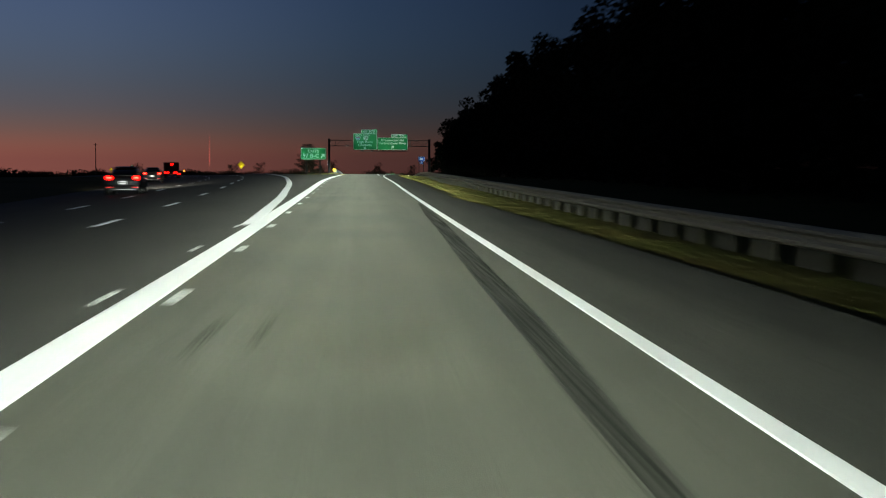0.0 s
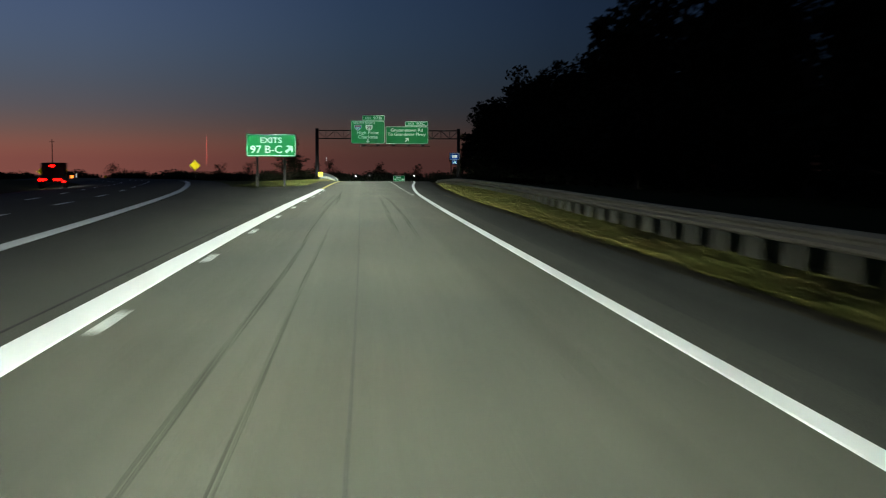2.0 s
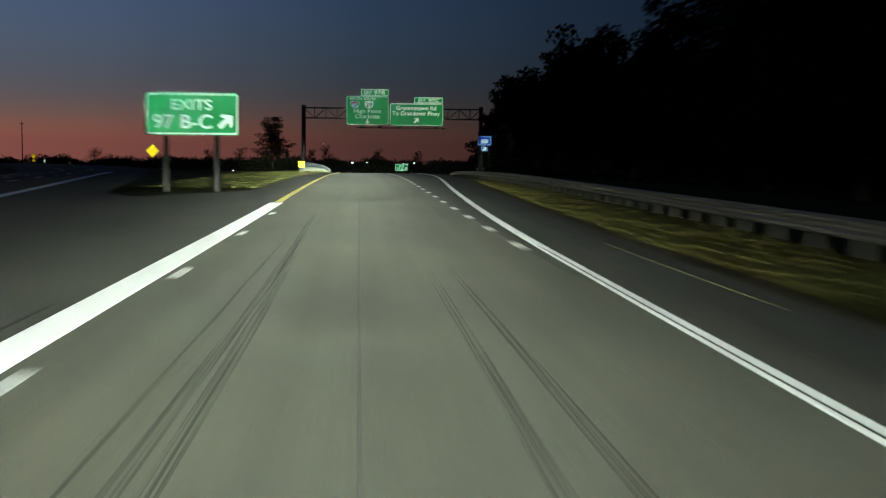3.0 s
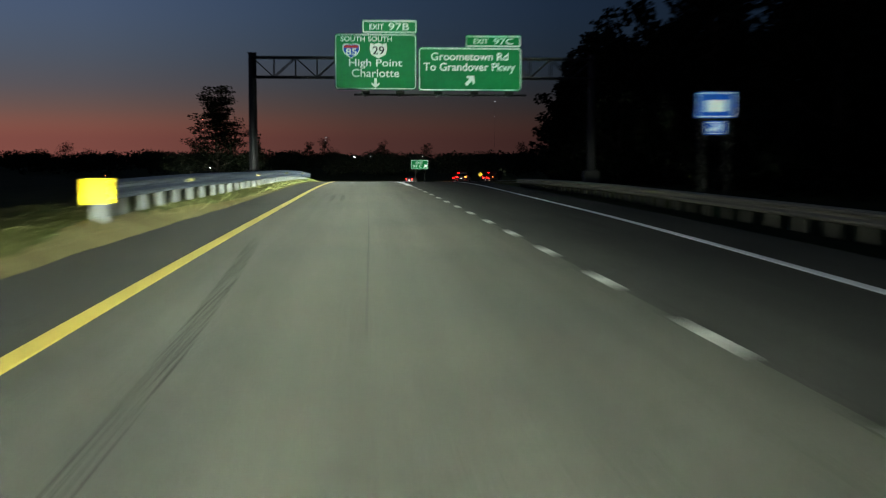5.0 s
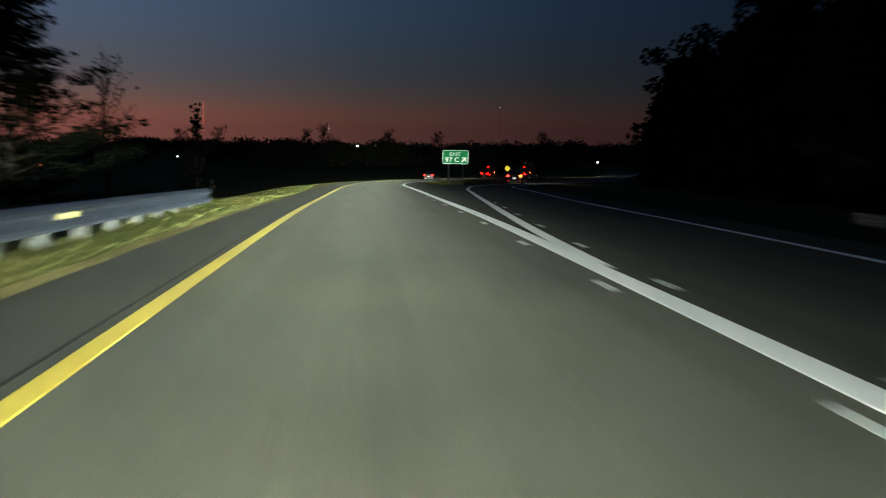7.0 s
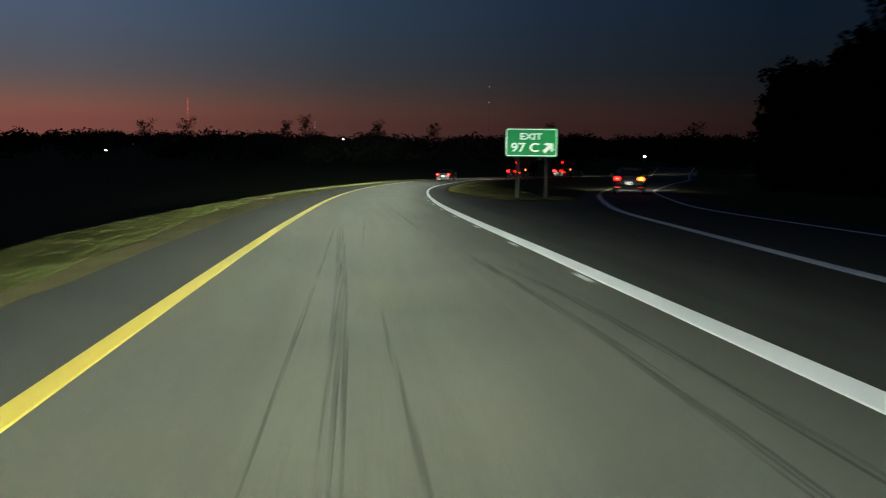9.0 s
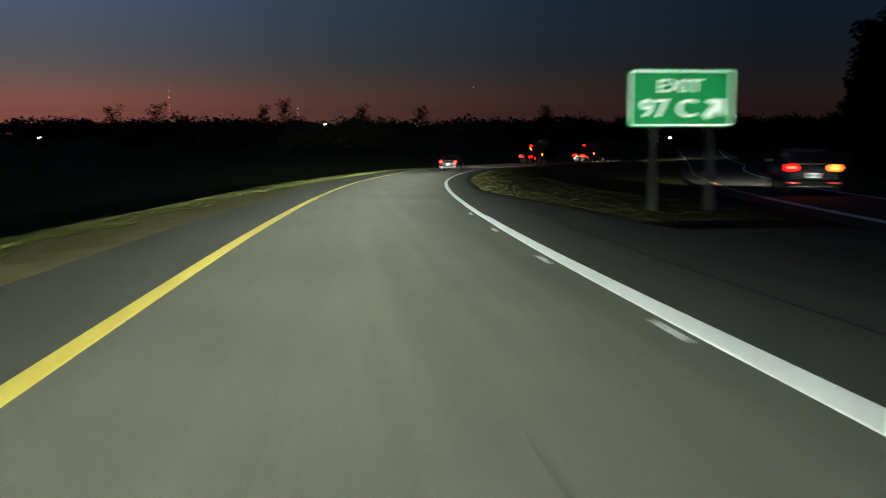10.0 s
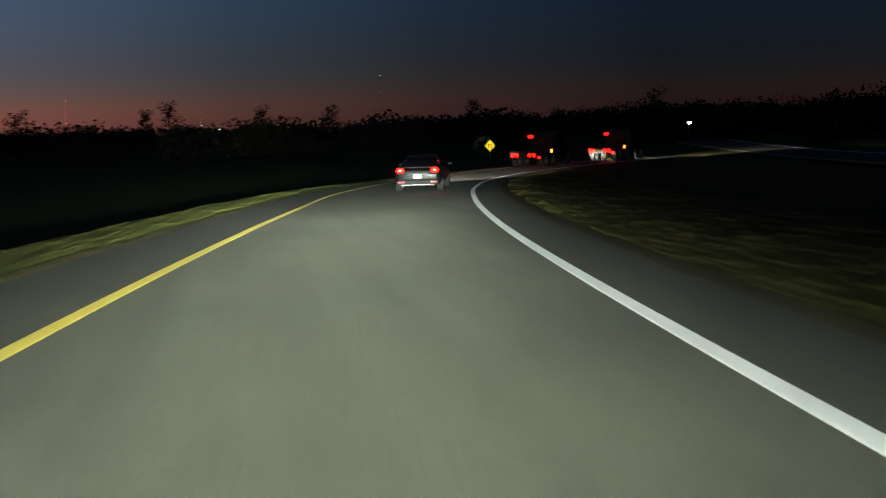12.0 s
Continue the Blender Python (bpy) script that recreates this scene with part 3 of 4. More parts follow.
tufts(lambda y: nose_line(y) + wedge(y), 1, lambda y: .05, 5, 334, 440, 80, .03, ROUGH_GRASS, "rough dim blades of grass", lambda y: exit_left(y) - nose_line(y) - wedge(y) - .1)


def stripe(name, line, y0, y1, wide, mat, label, lift=.006, off=0.0, step=1.5, pointed=False, z_of=None, taper=None):
    """A painted line along a plan curve, a few millimetres proud, with ragged edges."""
    n = max(1, int((y1 - y0) / step))
    verts, faces = [], []
    for i in range(n + 1):
        y = y0 + (y1 - y0) * i / n
        x = line(y) + off + (taper[1] * i / n if taper else 0)
        dx = (line(y + .5) - line(y - .5))
        k = math.hypot(dx, 1)
        w = wide * (min(1, .06 + 4 * i / n, .06 + 4 * (n - i) / n) if pointed else 1)
        if taper:
            w += (taper[0] - wide) * i / n
        w *= 1 + 0.03 * noise.noise(Vector((y * 1.7, x, 3)))
        for s in (-w / 2, w / 2):
            verts.append((x + s * k, y, (z_of(x + s * k, y) if z_of else road_z(y)) + lift))
    for i in range(n):
        a = 2 * i
        faces.append((a, a + 1, a + 3, a + 2))
    m = 2 * (n + 1)
    for i in range(m):
        end = -.05 if i < 2 else .05 if i >= m - 2 else 0
        verts.append((verts[i][0] + (-1 if i % 2 == 0 else 1) * min(.02, wide * .12), verts[i][1] + end, verts[i][2] - lift - .002))
    for i in range(n):
        for s in (0, 1):
            a = 2 * i + s
            faces.append((a, a + 2, a + 2 + m, a + m))
    faces.append((0, 1, m + 1, m))
    faces.append((2 * n, 2 * n + 1, m + 2 * n + 1, m + 2 * n))
    me = bpy.data.meshes.new(name)
    me.from_pydata(verts, [], faces)
    me.materials.append(mat)
    return tagged(new(name, me), label, "road marking", kind="structure")


stripe("edge_line", right_line, -50, 346, .13, WHITE_PAINT, "solid white edge line on asphalt", off=.015)
stripe("edge_line", right_line, 346, 535, .13, WHITE_PAINT, "solid white edge line of an exit ramp", lift=.012)
stripe("gore_line", left_line, -50, 132, .30, WHITE_PAINT, "wide white gore line on asphalt")
stripe("edge_line", left_line, 132.5, 463, .15, YELLOW_PAINT, "solid yellow edge line on asphalt", step=1, off=.012)
stripe("gore_line", main_line, 23.6, 491, .26, WHITE_PAINT, "wide white line bordering the main lanes", lift=.009)
stripe("gore_line", nose_line, 224.6, 313.6, .25, WHITE_PAINT, "wide white line between ramp and exit lane", step=1, off=.02)
stripe("gore_line", nose_line, 313.62, 336, .25, WHITE_PAINT, "wide white line narrowing past the exit", step=1, taper=(.14, .0), off=.02)
stripe("edge_line", nose_line, 336, 463, .13, WHITE_PAINT, "white edge line round the curve", step=1, off=-.008)
stripe("gore_line", exit_line, 239, 346, .19, WHITE_PAINT, "white line bordering the exit lane", lift=.010)
stripe("edge_line", exit_line, 346, 535, .14, YELLOW_PAINT, "yellow edge line of an exit ramp", lift=.012)


def dashes(line, y0, y1, length, cycle, wide, label, group, off=0.0, road_lift=.006, mat=None, z_of=None):
    y = y0
    while y < y1:
        ob = stripe("lane_dash", line, y, y + length, wide, mat or WHITE_PAINT, label, lift=road_lift, off=off, step=.5, z_of=z_of)
        ob["group"] = group
        y += cycle


dashes(dash_line, 118.0, 223, .95, 3.69, .12, "short worn white dotted lane dash", "dotted lane line", mat=WORN_PAINT)
dashes(left_line, 4.62, 129, .32, 6.1, .10, "small raised white marker beside the gore line", "raised markers beside the gore", off=.29)
dashes(left_line, 4.62, 25, .30, 6.1, .06, "small raised white marker beside the gore line", "raised markers beside the gore", off=-.36)
dashes(nose_line, 230.15, 280, .30, 6.35, .09, "small raised white marker beside the gore line", "raised markers beside the gore", off=-.30)
dashes(nose_line, 295.2, 338, .30, 5.97, .065, "small raised white marker beside the gore line", "raised markers beside the gore", off=-.205)
dashes(exit_line, 230.8, 267, .30, 5.85, .09, "small raised white marker beside the gore line", "raised markers beside the gore", off=.28)
dashes(main_line, 26.8 - 48.8, 311, 3.05, 12.19, .14, "white broken lane line on dark asphalt", "main lane dashes", off=-3.6, road_lift=.012, z_of=main_z)
dashes(main_line, 41.5 - 61, 311, 3.05, 12.19, .14, "white broken lane line on dark asphalt", "main lane dashes", off=-7.2, road_lift=.012, z_of=main_z)


y = 118.0 + 1.15
while y < 222:
    stripe("dark_patch", dash_line, y + .04, y + .28, .13, SEAL, "small black patch before a lane dash", lift=.004, off=-.02, step=.2)["group"] = "dotted lane line"
    y += 3.69


def dark_strip(name, pts, wide, mat, label, lift=.003):
    """A thin dark mark on the road through (x, y) points."""
    line = curve_of([(p[1], p[0]) for p in pts])
    return stripe(name, line, pts[0][1], pts[-1][1], wide, mat, label, lift=lift, step=.5, pointed=name == "tyre_mark")


dark_strip("tyre_mark", [(1.10, 1.2), (1.16, 5.1), (1.26, 8.1), (1.36, 13.3), (1.54, 22), (1.74, 36.1)], .25, OLD_MARK, "broad dark tyre mark on the asphalt")
for off in (-.11, .105):
    dark_strip("tyre_mark", [(1.10 + off * .6, 1.2), (1.16 + off * .8, 5.1), (1.26 + off, 8.1), (1.36 + off * 1.2, 13.3), (1.52 + off, 21.2)], .03, RUBBER_MARK, "dark edge of a broad tyre mark", lift=.006)
# skid marks: points along the lane, width, ribs of the tread
SKIDS = (([(-1.13, 7.7), (-1.06, 9.5)], .11, 3), ([(-.77, 7.7), (-.69, 9.4)], .10, 3),
         ([(-1.20, 88.4), (-1.21, 94.9), (-1.22, 101.8), (-1.16, 114.1), (-1.22, 128)], .09, 2), ([(-1.06, 104), (-1.07, 112.8), (-1.18, 122)], .10, 3), ([(-1.39, 104), (-1.36, 118.8)], .04, 1),
         ([(.36, 88.4), (.38, 94.5), (.43, 107.4), (.43, 114.8)], .10, 3), ([(.68, 88.4), (.72, 94.2), (.72, 107.4), (.67, 114.8)], .09, 2),
         ([(-1.15, 70), (-1.14, 76.1), (-1.10, 82), (-1.18, 92.1)], .06, 2), ([(-.79, 70), (-.83, 79), (-.86, 92)], .05, 2), ([(-.36, 54.8), (-.38, 62.2)], .03, 1),
         ([(-1.26, 169), (-1.34, 173), (-1.44, 176.1), (-1.78, 184.1)], .16, 4), ([(-1.08, 200.2), (-1.14, 206.9)], .11, 3), ([(-.75, 200.2), (-.83, 206.9)], .13, 4),
         ([(-.44, 284.5), (-.44, 290.6), (-.50, 298.7), (-.60, 308)], .14, 3), ([(-.19, 300), (-.12, 305), (-.03, 311)], .03, 1), ([(-.78, 285), (-.72, 297.4), (-.7, 307.4)], .04, 1), ([(-.05, 285), (-.1, 292)], .05, 1),
         ([(1.74, 285), (1.78, 289.2), (1.72, 293), (1.5, 297)], .10, 2), ([(1.38, 285), (1.47, 290.9), (1.39, 295), (1.3, 299)], .11, 3),
         ([(1.0, 306.1), (.95, 316.1)], .06, 2), ([(2.50, 357.5), (2.72, 362.2), (2.86, 365)], .04, 1))
for pts, wide, ribs in SKIDS:
    for k in range(ribs):
        off = wide * ((k + .5) / ribs - .5)
        dark_strip("tyre_mark", [(x + off, y) for x, y in pts], wide / ribs * .8, RUBBER_MARK, "dark rubber skid mark on the asphalt")
for pts in ([(-.36, 54), (-.36, 62), (-.30, 77.2), (-.30, 99.6), (-.31, 114.5), (-.28, 134.4)], [(-.16, 174.2), (-.07, 186.2), (-.03, 200), (-.04, 222)]):
    dark_strip("paving_seam", pts, .018, ASPHALT_OLD, "faint dark seam in the paving")
dark_strip("paving_seam", [(right_line(y) - .01, y) for y in (102, 107, 112, 118)], .016, SEAL, "dark crack through the white edge line", lift=.009)
dark_strip("paving_seam", [(nose_line(y) + 1.22, y) for y in (316, 321, 326, 331, 336, 341)], .05, SEAL, "dark open seam along the paved shoulder")
dark_strip("paving_crack", [(3.77, 223.06), (3.93, 224.5), (4.22, 226.7), (4.42, 228.6)], .022, SEAL, "thin wandering crack in the exit lane")
dark_strip("paving_crack", [(1.22, 219), (1.19, 220.6)], .02, SEAL, "short crack in the lane")
# pale edge of the shoulder's overlay paving, laid on as a thin strip
dark_strip("scraped_line", [(3.14, 112), (3.15, 115), (3.17, 118.5)], .022, DRY, "thin pale overlay edge along the shoulder")
for pts in ([(-2.8, 52.3), (-2.8, 61), (-2.8, 74.7), (-2.85, 93.3), (-2.75, 112)], [(-2.45, 205.3), (-2.42, 230.2), (-2.4, 255.1), (-2.34, 270)]):
    dark_strip("joint_seal", pts, .028, SEAL, "black sealed paving joint")


def verge(name, edge, y0, y1, sgn, label, wide, mat=None):
    """A ragged strip of gravel and dry grass at the pavement's edge."""
    verts, faces = [], []
    n = int((y1 - y0) / .5)
    for i in range(n + 1):
        y = y0 + (y1 - y0) * i / n
        x = edge(y)
        a = .04 + .08 * noise.noise(Vector((y * .5, 3, 1)))
        b = max(.08, wide(y) * (1 + .45 * noise.noise(Vector((y * .22, 9, 2))) + .3 * noise.noise(Vector((y * 1.3, 4, 2)))))
        verts.append((x - sgn * a, y, road_z(y) + .008))
        for k in (.25, .5, .75, 1):
            xo = x + sgn * b * k
            verts.append((xo, y, ground_z(xo, y) + .012 * (1 - k)))
    for i in range(n):
        for k in range(4):
            faces.append((5 * i + k, 5 * i + k + 1, 5 * i + k + 6, 5 * i + k + 5))
    me = bpy.data.meshes.new(name)
    me.from_pydata(verts, [], faces)
    me.materials.append(mat or DRY)
    return tagged(new(name, me), label, "gravel", kind="structure")


verge("gravel_edge", lambda y: left_line(y) - shoulder(y), 144, 436, -1, "pale gravel and dead grass along the paving", gravel_wide)
verge("gravel_edge", pave_right, 44, 162, 1, "brown grit and dead grass along the paving", lambda y: .30, GRIT)
verge("gravel_edge", lambda y: nose_line(y) + wedge(y), 333, 420, 1, "dull grit along the paving's edge", lambda y: .26, GRIT)


# ---------------------------------------------------------------- guardrails
def w_beam(line, top_of, y0, y1, face):
    """A corrugated steel rail along a plan curve; face is the side towards the traffic (+1: east)."""
    prof = [(0.0, .155), (.035, .14), (.08, .105), (.08, .065), (.02, .02), (.02, -.02), (.08, -.065), (.08, -.105), (.035, -.14), (0.0, -.155)]
    prof = prof + [(p[0] - .012, p[1]) for p in prof[::-1]]
    bm = bmesh.new()
    n = max(2, int((y1 - y0) / 1.9))
    prev = None
    for i in range(n + 1):
        y = y0 + (y1 - y0) * i / n
        ring = [bm.verts.new((line(y) + face * a, y, top_of(y) - .155 + b)) for a, b in prof]
        if prev:
            for k in range(len(prof)):
                bm.faces.new((prev[k], prev[(k + 1) % len(prof)], ring[(k + 1) % len(prof)], ring[k]))
        prev = ring
    bmesh.ops.recalc_face_normals(bm, faces=bm.faces)
    return bm


def guardrail(line, top_of, y0, y1, face, label, end_panel, steel, timber):
    rail = thing("guardrail", Matrix.Identity(4), label, "guardrail")
    part("beam", w_beam(line, top_of, y0, y1, face), steel, rail, "weathered corrugated steel beam", smooth=False)
    post_me = finish("post", boxed(-.075, .075, -.10, .10, -1.15, -.0, .006), timber)
    block_me = finish("blockout", boxed(-.07, .07, -.095, .095, -.30, .01, .008), timber)
    y, i = y0 + 2.2, 0
    while y < y1:
        x, z = line(y), top_of(y)
        p = part("post", post_me, timber, rail)
        p.location = (x - face * .23, y, z - .02)
        p.rotation_euler = (0, radians(random.uniform(-1.2, 1.2)), radians(random.uniform(-2, 2)))
        b = part("blockout", block_me, timber, rail)
        b.location = (x - face * .085, y, z - .01)
        if i % 8 == 3 if face > 0 else i in (83, 117, 132):
            r = part("reflector", finish("reflector", boxed(-.006, .006, -.11 if face > 0 else -.05, .11 if face > 0 else .05, -.035, .035, .003), SIGN_PALE), SIGN_PALE, rail, "small pale reflector plate")
            r.location = (x + face * .10, y, z - .13)
            r.rotation_euler = (0, 0, radians(-32 if face > 0 else 50))
        y += 1.905
        i += 1
    if end_panel:
        x, z = line(y0), top_of(y0)
        part("end_panel", plate(rounded(x - .34, x + .09, z - .36, z + .03, .02), y0 - .25, .03), SIGN_YELLOW, rail, "bright yellow reflective end panel")
        part("impact_head", boxed(x - .23, x + .01, y0 - .22, y0 + .35, z - .58, z - .08, .02), POST, rail, "galvanised impact head")
        part("end_post", boxed(x - .21, x - .01, y0 - .1, y0 + .08, z - 1.05, z - .48, .01), POST, rail)
    return rail


left_rail = curve_of([(184.8, -4.12), (191, -4.11), (198, -3.99), (205, -3.93), (212, -3.9), (256.3, -3.9)])
left_top = curve_of([(184.8, .86), (195, .86), (204, .81), (214, .78), (232, .73), (251, .62)])
right_rail = curve_of([(-24.9, 5.9), (35, 5.83), (65, 5.86), (92, 5.98), (105.8, 6.2), (124, 6.7), (136.9, 7.2), (152, 7.75), (169.2, 8.3), (204.1, 9.37), (233.9, 10.2), (252.6, 11.25)])
right_top = curve_of([(-24.9, .42), (40, .43), (62, .39), (92, .38), (122, .41), (145, .32), (169, .29), (204.1, .28), (252.6, .2)])
guardrail(left_rail, lambda y: road_z(y) + left_top(y), 184.8, 251.0, 1, "dark steel guardrail with a yellow end panel", True, ZINC, POST)
guardrail(right_rail, lambda y: road_z(y) + right_top(y), -20.87, 252.6, -1, "long weathered tan guardrail on the grass bank, coloured paler", False, BRIGHT_ZINC, DIM_POST)


# ---------------------------------------------------------------- signs
def board(parent, x0, x1, z0, z1, y, mat, r=.14, border=.06, name="board"):
    b = part(name, plate(rounded(x0, x1, z0, z1, r), y, .05), mat, parent)
    g = .03
    part("border", ring_plate(rounded(x0 + g, x1 - g, z0 + g, z1 - g, r), rounded(x0 + g + border, x1 - g - border, z0 + g + border, z1 - g - border, max(r - border, .02)), y - .006, .006),
         SIGN_WHITE, parent, "white border")
    return b


def words(parent, text, x0, x1, z0, z1, y, mat=None):
    for g in lettering(text, x0, x1, z0, z1, y - .006):
        part("letter", g, mat or SIGN_WHITE, parent)


def arrow(parent, cx, cz, size, turn, y, mat=None):
    """An arrow that points up, then turned clockwise by degrees."""
    s = size
    pts = [(-.14, -.5), (.14, -.5), (.14, .08), (.42, -.06), (.42, .14), (0, .5), (-.42, .14), (-.42, -.06), (-.14, .08)]
    a = radians(-turn)
    pts = [(cx + s * (p * math.cos(a) - q * math.sin(a)), cz + s * (p * math.sin(a) + q * math.cos(a))) for p, q in pts]
    return part("arrow", plate(pts, y - .008, .008), mat or SIGN_WHITE, parent)


def gantry():
    y = 234.4
    g = thing("sign_gantry", pose(0, 0, 0), "steel truss sign gantry spanning the ramp", "gantry")
    top, foot, left, right = 6.1, 4.98, -6.45, 13.35
    for x, lab in ((left, "dark round steel column"), (right, "grey round steel column")):
        bm = bmesh.new()
        rod(bm, (x, y + 1.0, -.45), (x, y + 1.0, 6.32), .25, .23, 14)
        rod(bm, (x, y + 1.0, 6.32), (x, y + 1.0, 6.38), .27, .27, 14)
        rod(bm, (x, y + 1.0, -.42), (x, y + 1.0, -.36), .42, .42, 14)
        part("column", bm, DARK_STEEL, g, lab)
        part("footing", boxed(x - .45, x + .45, y + .55, y + 1.45, ground_z(x, y) - .4, -.42, .03), CONCRETE, g, "pale concrete footing")
    for yy in (y + .55, y + 1.45):
        for z in (top, foot):
            part("chord", rod(bmesh.new(), (left, yy, z), (right, yy, z), .065, n=8), DARK_STEEL, g)
    n = 16
    for i in range(n):
        xa, xb = left + (right - left) * i / n, left + (right - left) * (i + 1) / n
        for yy in (y + .55, y + 1.45):
            za, zb = (top, foot) if i % 2 == 0 else (foot, top)
            part("brace", rod(bmesh.new(), (xa, yy, za), (xb, yy, zb), .032, n=6), DARK_STEEL, g)
            part("upright", rod(bmesh.new(), (xb, yy, foot), (xb, yy, top), .024, n=6), DARK_STEEL, g)
        part("cross_brace", rod(bmesh.new(), (xa, y + .55, top), (xb, y + 1.45, top), .025, n=6), DARK_STEEL, g)
        part("cross_brace", rod(bmesh.new(), (xa, y + .55, foot), (xb, y + 1.45, foot), .025, n=6), DARK_STEEL, g)
    part("light_rail", rod(bmesh.new(), (-.6, y - .75, 3.92), (9.2, y - .75, 3.92), .05, n=8), DARK_STEEL, g, "dark rail under the sign boards")
    part("light_rail", rod(bmesh.new(), (-.6, y - .45, 3.96), (9.2, y - .45, 3.96), .04, n=8), DARK_STEEL, g)
    for x in (.05, 2.0, 4.15, 6.2, 8.2):
        bm = bmesh.new()
        box(bm, x - .06, x + .06, y - .95, y + .6, 3.84, 3.96, .01)
        box(bm, x - .05, x + .05, y + .12, y + .28, 3.94, 6.6, .01)
        part("bracket", bm, DARK_STEEL, g, "upright hanger bracket")
        part("lamp_housing", boxed(x - .24, x + .24, y - .98, y - .66, 3.96, 4.16, .03), TRIM_BLACK, g, "unlit lamp housing")

    a = thing("guide_sign", pose(0, 0, 0), "green overhead guide sign with route shields", "road sign", "gantry signs")
    board(a, -1.70, 2.97, 4.25, 7.42, y, SIGN_GREEN, .2)
    board(a, -.14, 3.0, 7.44, 8.20, y, SIGN_GREEN, .1, .07, "exit_tab")
    words(a, "EXIT", .28, 1.10, 7.66, 7.96, y)
    words(a, "97B", 1.36, 2.55, 7.62, 8.02, y)
    words(a, "SOUTH", -1.36, .02, 6.98, 7.26, y)
    words(a, "SOUTH", .20, 1.56, 6.98, 7.26, y)
    cx, cz = -.76, 6.46
    sh = [(-.56, .36), (-.28, .44), (0, .38), (.28, .44), (.56, .36), (.58, .05), (.43, -.24), (0, -.50), (-.43, -.24), (-.58, .05)]
    part("route_shield", plate([(cx + p * .86, cz + q * .9) for p, q in sh], y - .008, .006), SIGN_WHITE, a, "white shield outline")
    part("route_shield", plate([(cx + p * .76, cz + q * .8) for p, q in sh], y - .014, .006), SIGN_BLUE, a, "blue shield field")
    part("shield_band", plate([(cx - .40, cz + .15), (cx + .40, cz + .15), (cx + .40, cz + .27), (cx + .22, cz + .32), (cx, cz + .28), (cx - .22, cz + .32), (cx - .40, cz + .27)], y - .020, .006), SIGN_RED, a, "red shield band")
    words(a, "85", cx - .31, cx + .31, cz - .26, cz + .12, y - .016)
    cx = .79
    us = [(-.46, .42), (-.23, .36), (0, .44), (.23, .36), (.46, .42), (.50, .10), (.42, -.22), (0, -.44), (-.42, -.22), (-.50, .10)]
    part("route_shield", plate([(cx + p, cz + q) for p, q in us], y - .008, .006), SIGN_WHITE, a, "white shield")
    words(a, "29", cx - .33, cx + .33, cz - .22, cz + .24, y - .010, SIGN_BLACK)
    words(a, "High Point", -.90, 2.15, 5.44, 5.98, y)
    words(a, "Charlotte", -.74, 1.98, 4.96, 5.42, y)
    arrow(a, .62, 4.62, .56, 180, y)

    b = thing("guide_sign", pose(0, 0, 0), "green overhead exit guide sign with arrow", "road sign", "gantry signs")
    board(b, 3.08, 9.04, 4.20, 6.67, y, SIGN_GREEN, .18)
    board(b, 5.76, 9.0, 6.69, 7.37, y, SIGN_GREEN, .1, .07, "exit_tab")
    words(b, "EXIT", 6.25, 7.08, 6.90, 7.16, y)
    words(b, "97C", 7.40, 8.55, 6.86, 7.20, y)
    words(b, "Groometown Rd", 3.80, 8.25, 5.94, 6.38, y)
    words(b, "To Grandover Pkwy", 3.36, 8.66, 5.20, 5.80, y)
    arrow(b, 6.05, 4.80, .70, 42, y)


gantry()


def ground_sign(name, label, x0, x1, z0, z1, y, mat, legs, paint):
    s = thing(name, pose(0, 0, 0), label, "road sign")
    board(s, x0, x1, z0, z1, y, mat, .10, .045)
    for lx in legs:
        bm = bmesh.new()
        g = ground_z(lx, y) - .1
        box(bm, lx - .075, lx + .075, y + .055, y + .07, g, z1 - .1)
        box(bm, lx - .075, lx + .075, y + .195, y + .21, g, z1 - .1)
        box(bm, lx - .008, lx + .008, y + .07, y + .195, g, z1 - .1)
        part("post", bm, SIGN_POST, s, "dark steel I-beam post")
    for k in (.25, .75):
        part("rail", boxed(x0 + .1, x1 - .1, y + .05, y + .056, z0 + (z1 - z0) * k - .03, z0 + (z1 - z0) * k + .03), ALU, s)
    paint(s)
    return s


def exits_text(s):
    y = 141.6
    words(s, "EXITS", -6.38, -5.09, 2.68, 3.02, y)
    words(s, "97 B-C", -6.98, -5.08, 2.07, 2.53, y)
    arrow(s, -4.64, 2.31, .58, 48, y)


ground_sign("exit_sign", "green ground-mounted exit sign on two posts", -7.24, -4.22, 1.86, 3.24, 141.6, SIGN_GREEN, (-6.59, -4.95), exits_text)


def exit_c_text(s):
    y = 338.5
    words(s, "EXIT", 7.66, 8.71, -1.72, -1.42, y)
    words(s, "97 C", 7.23, 8.57, -2.31, -1.88, y)
    arrow(s, 9.02, -2.10, .60, 45, y)


ground_sign("exit_sign", "green exit gore sign on two posts", 6.95, 9.47, -2.54, -1.18, 338.5, SIGN_GREEN, (7.57, 8.94), exit_c_text)


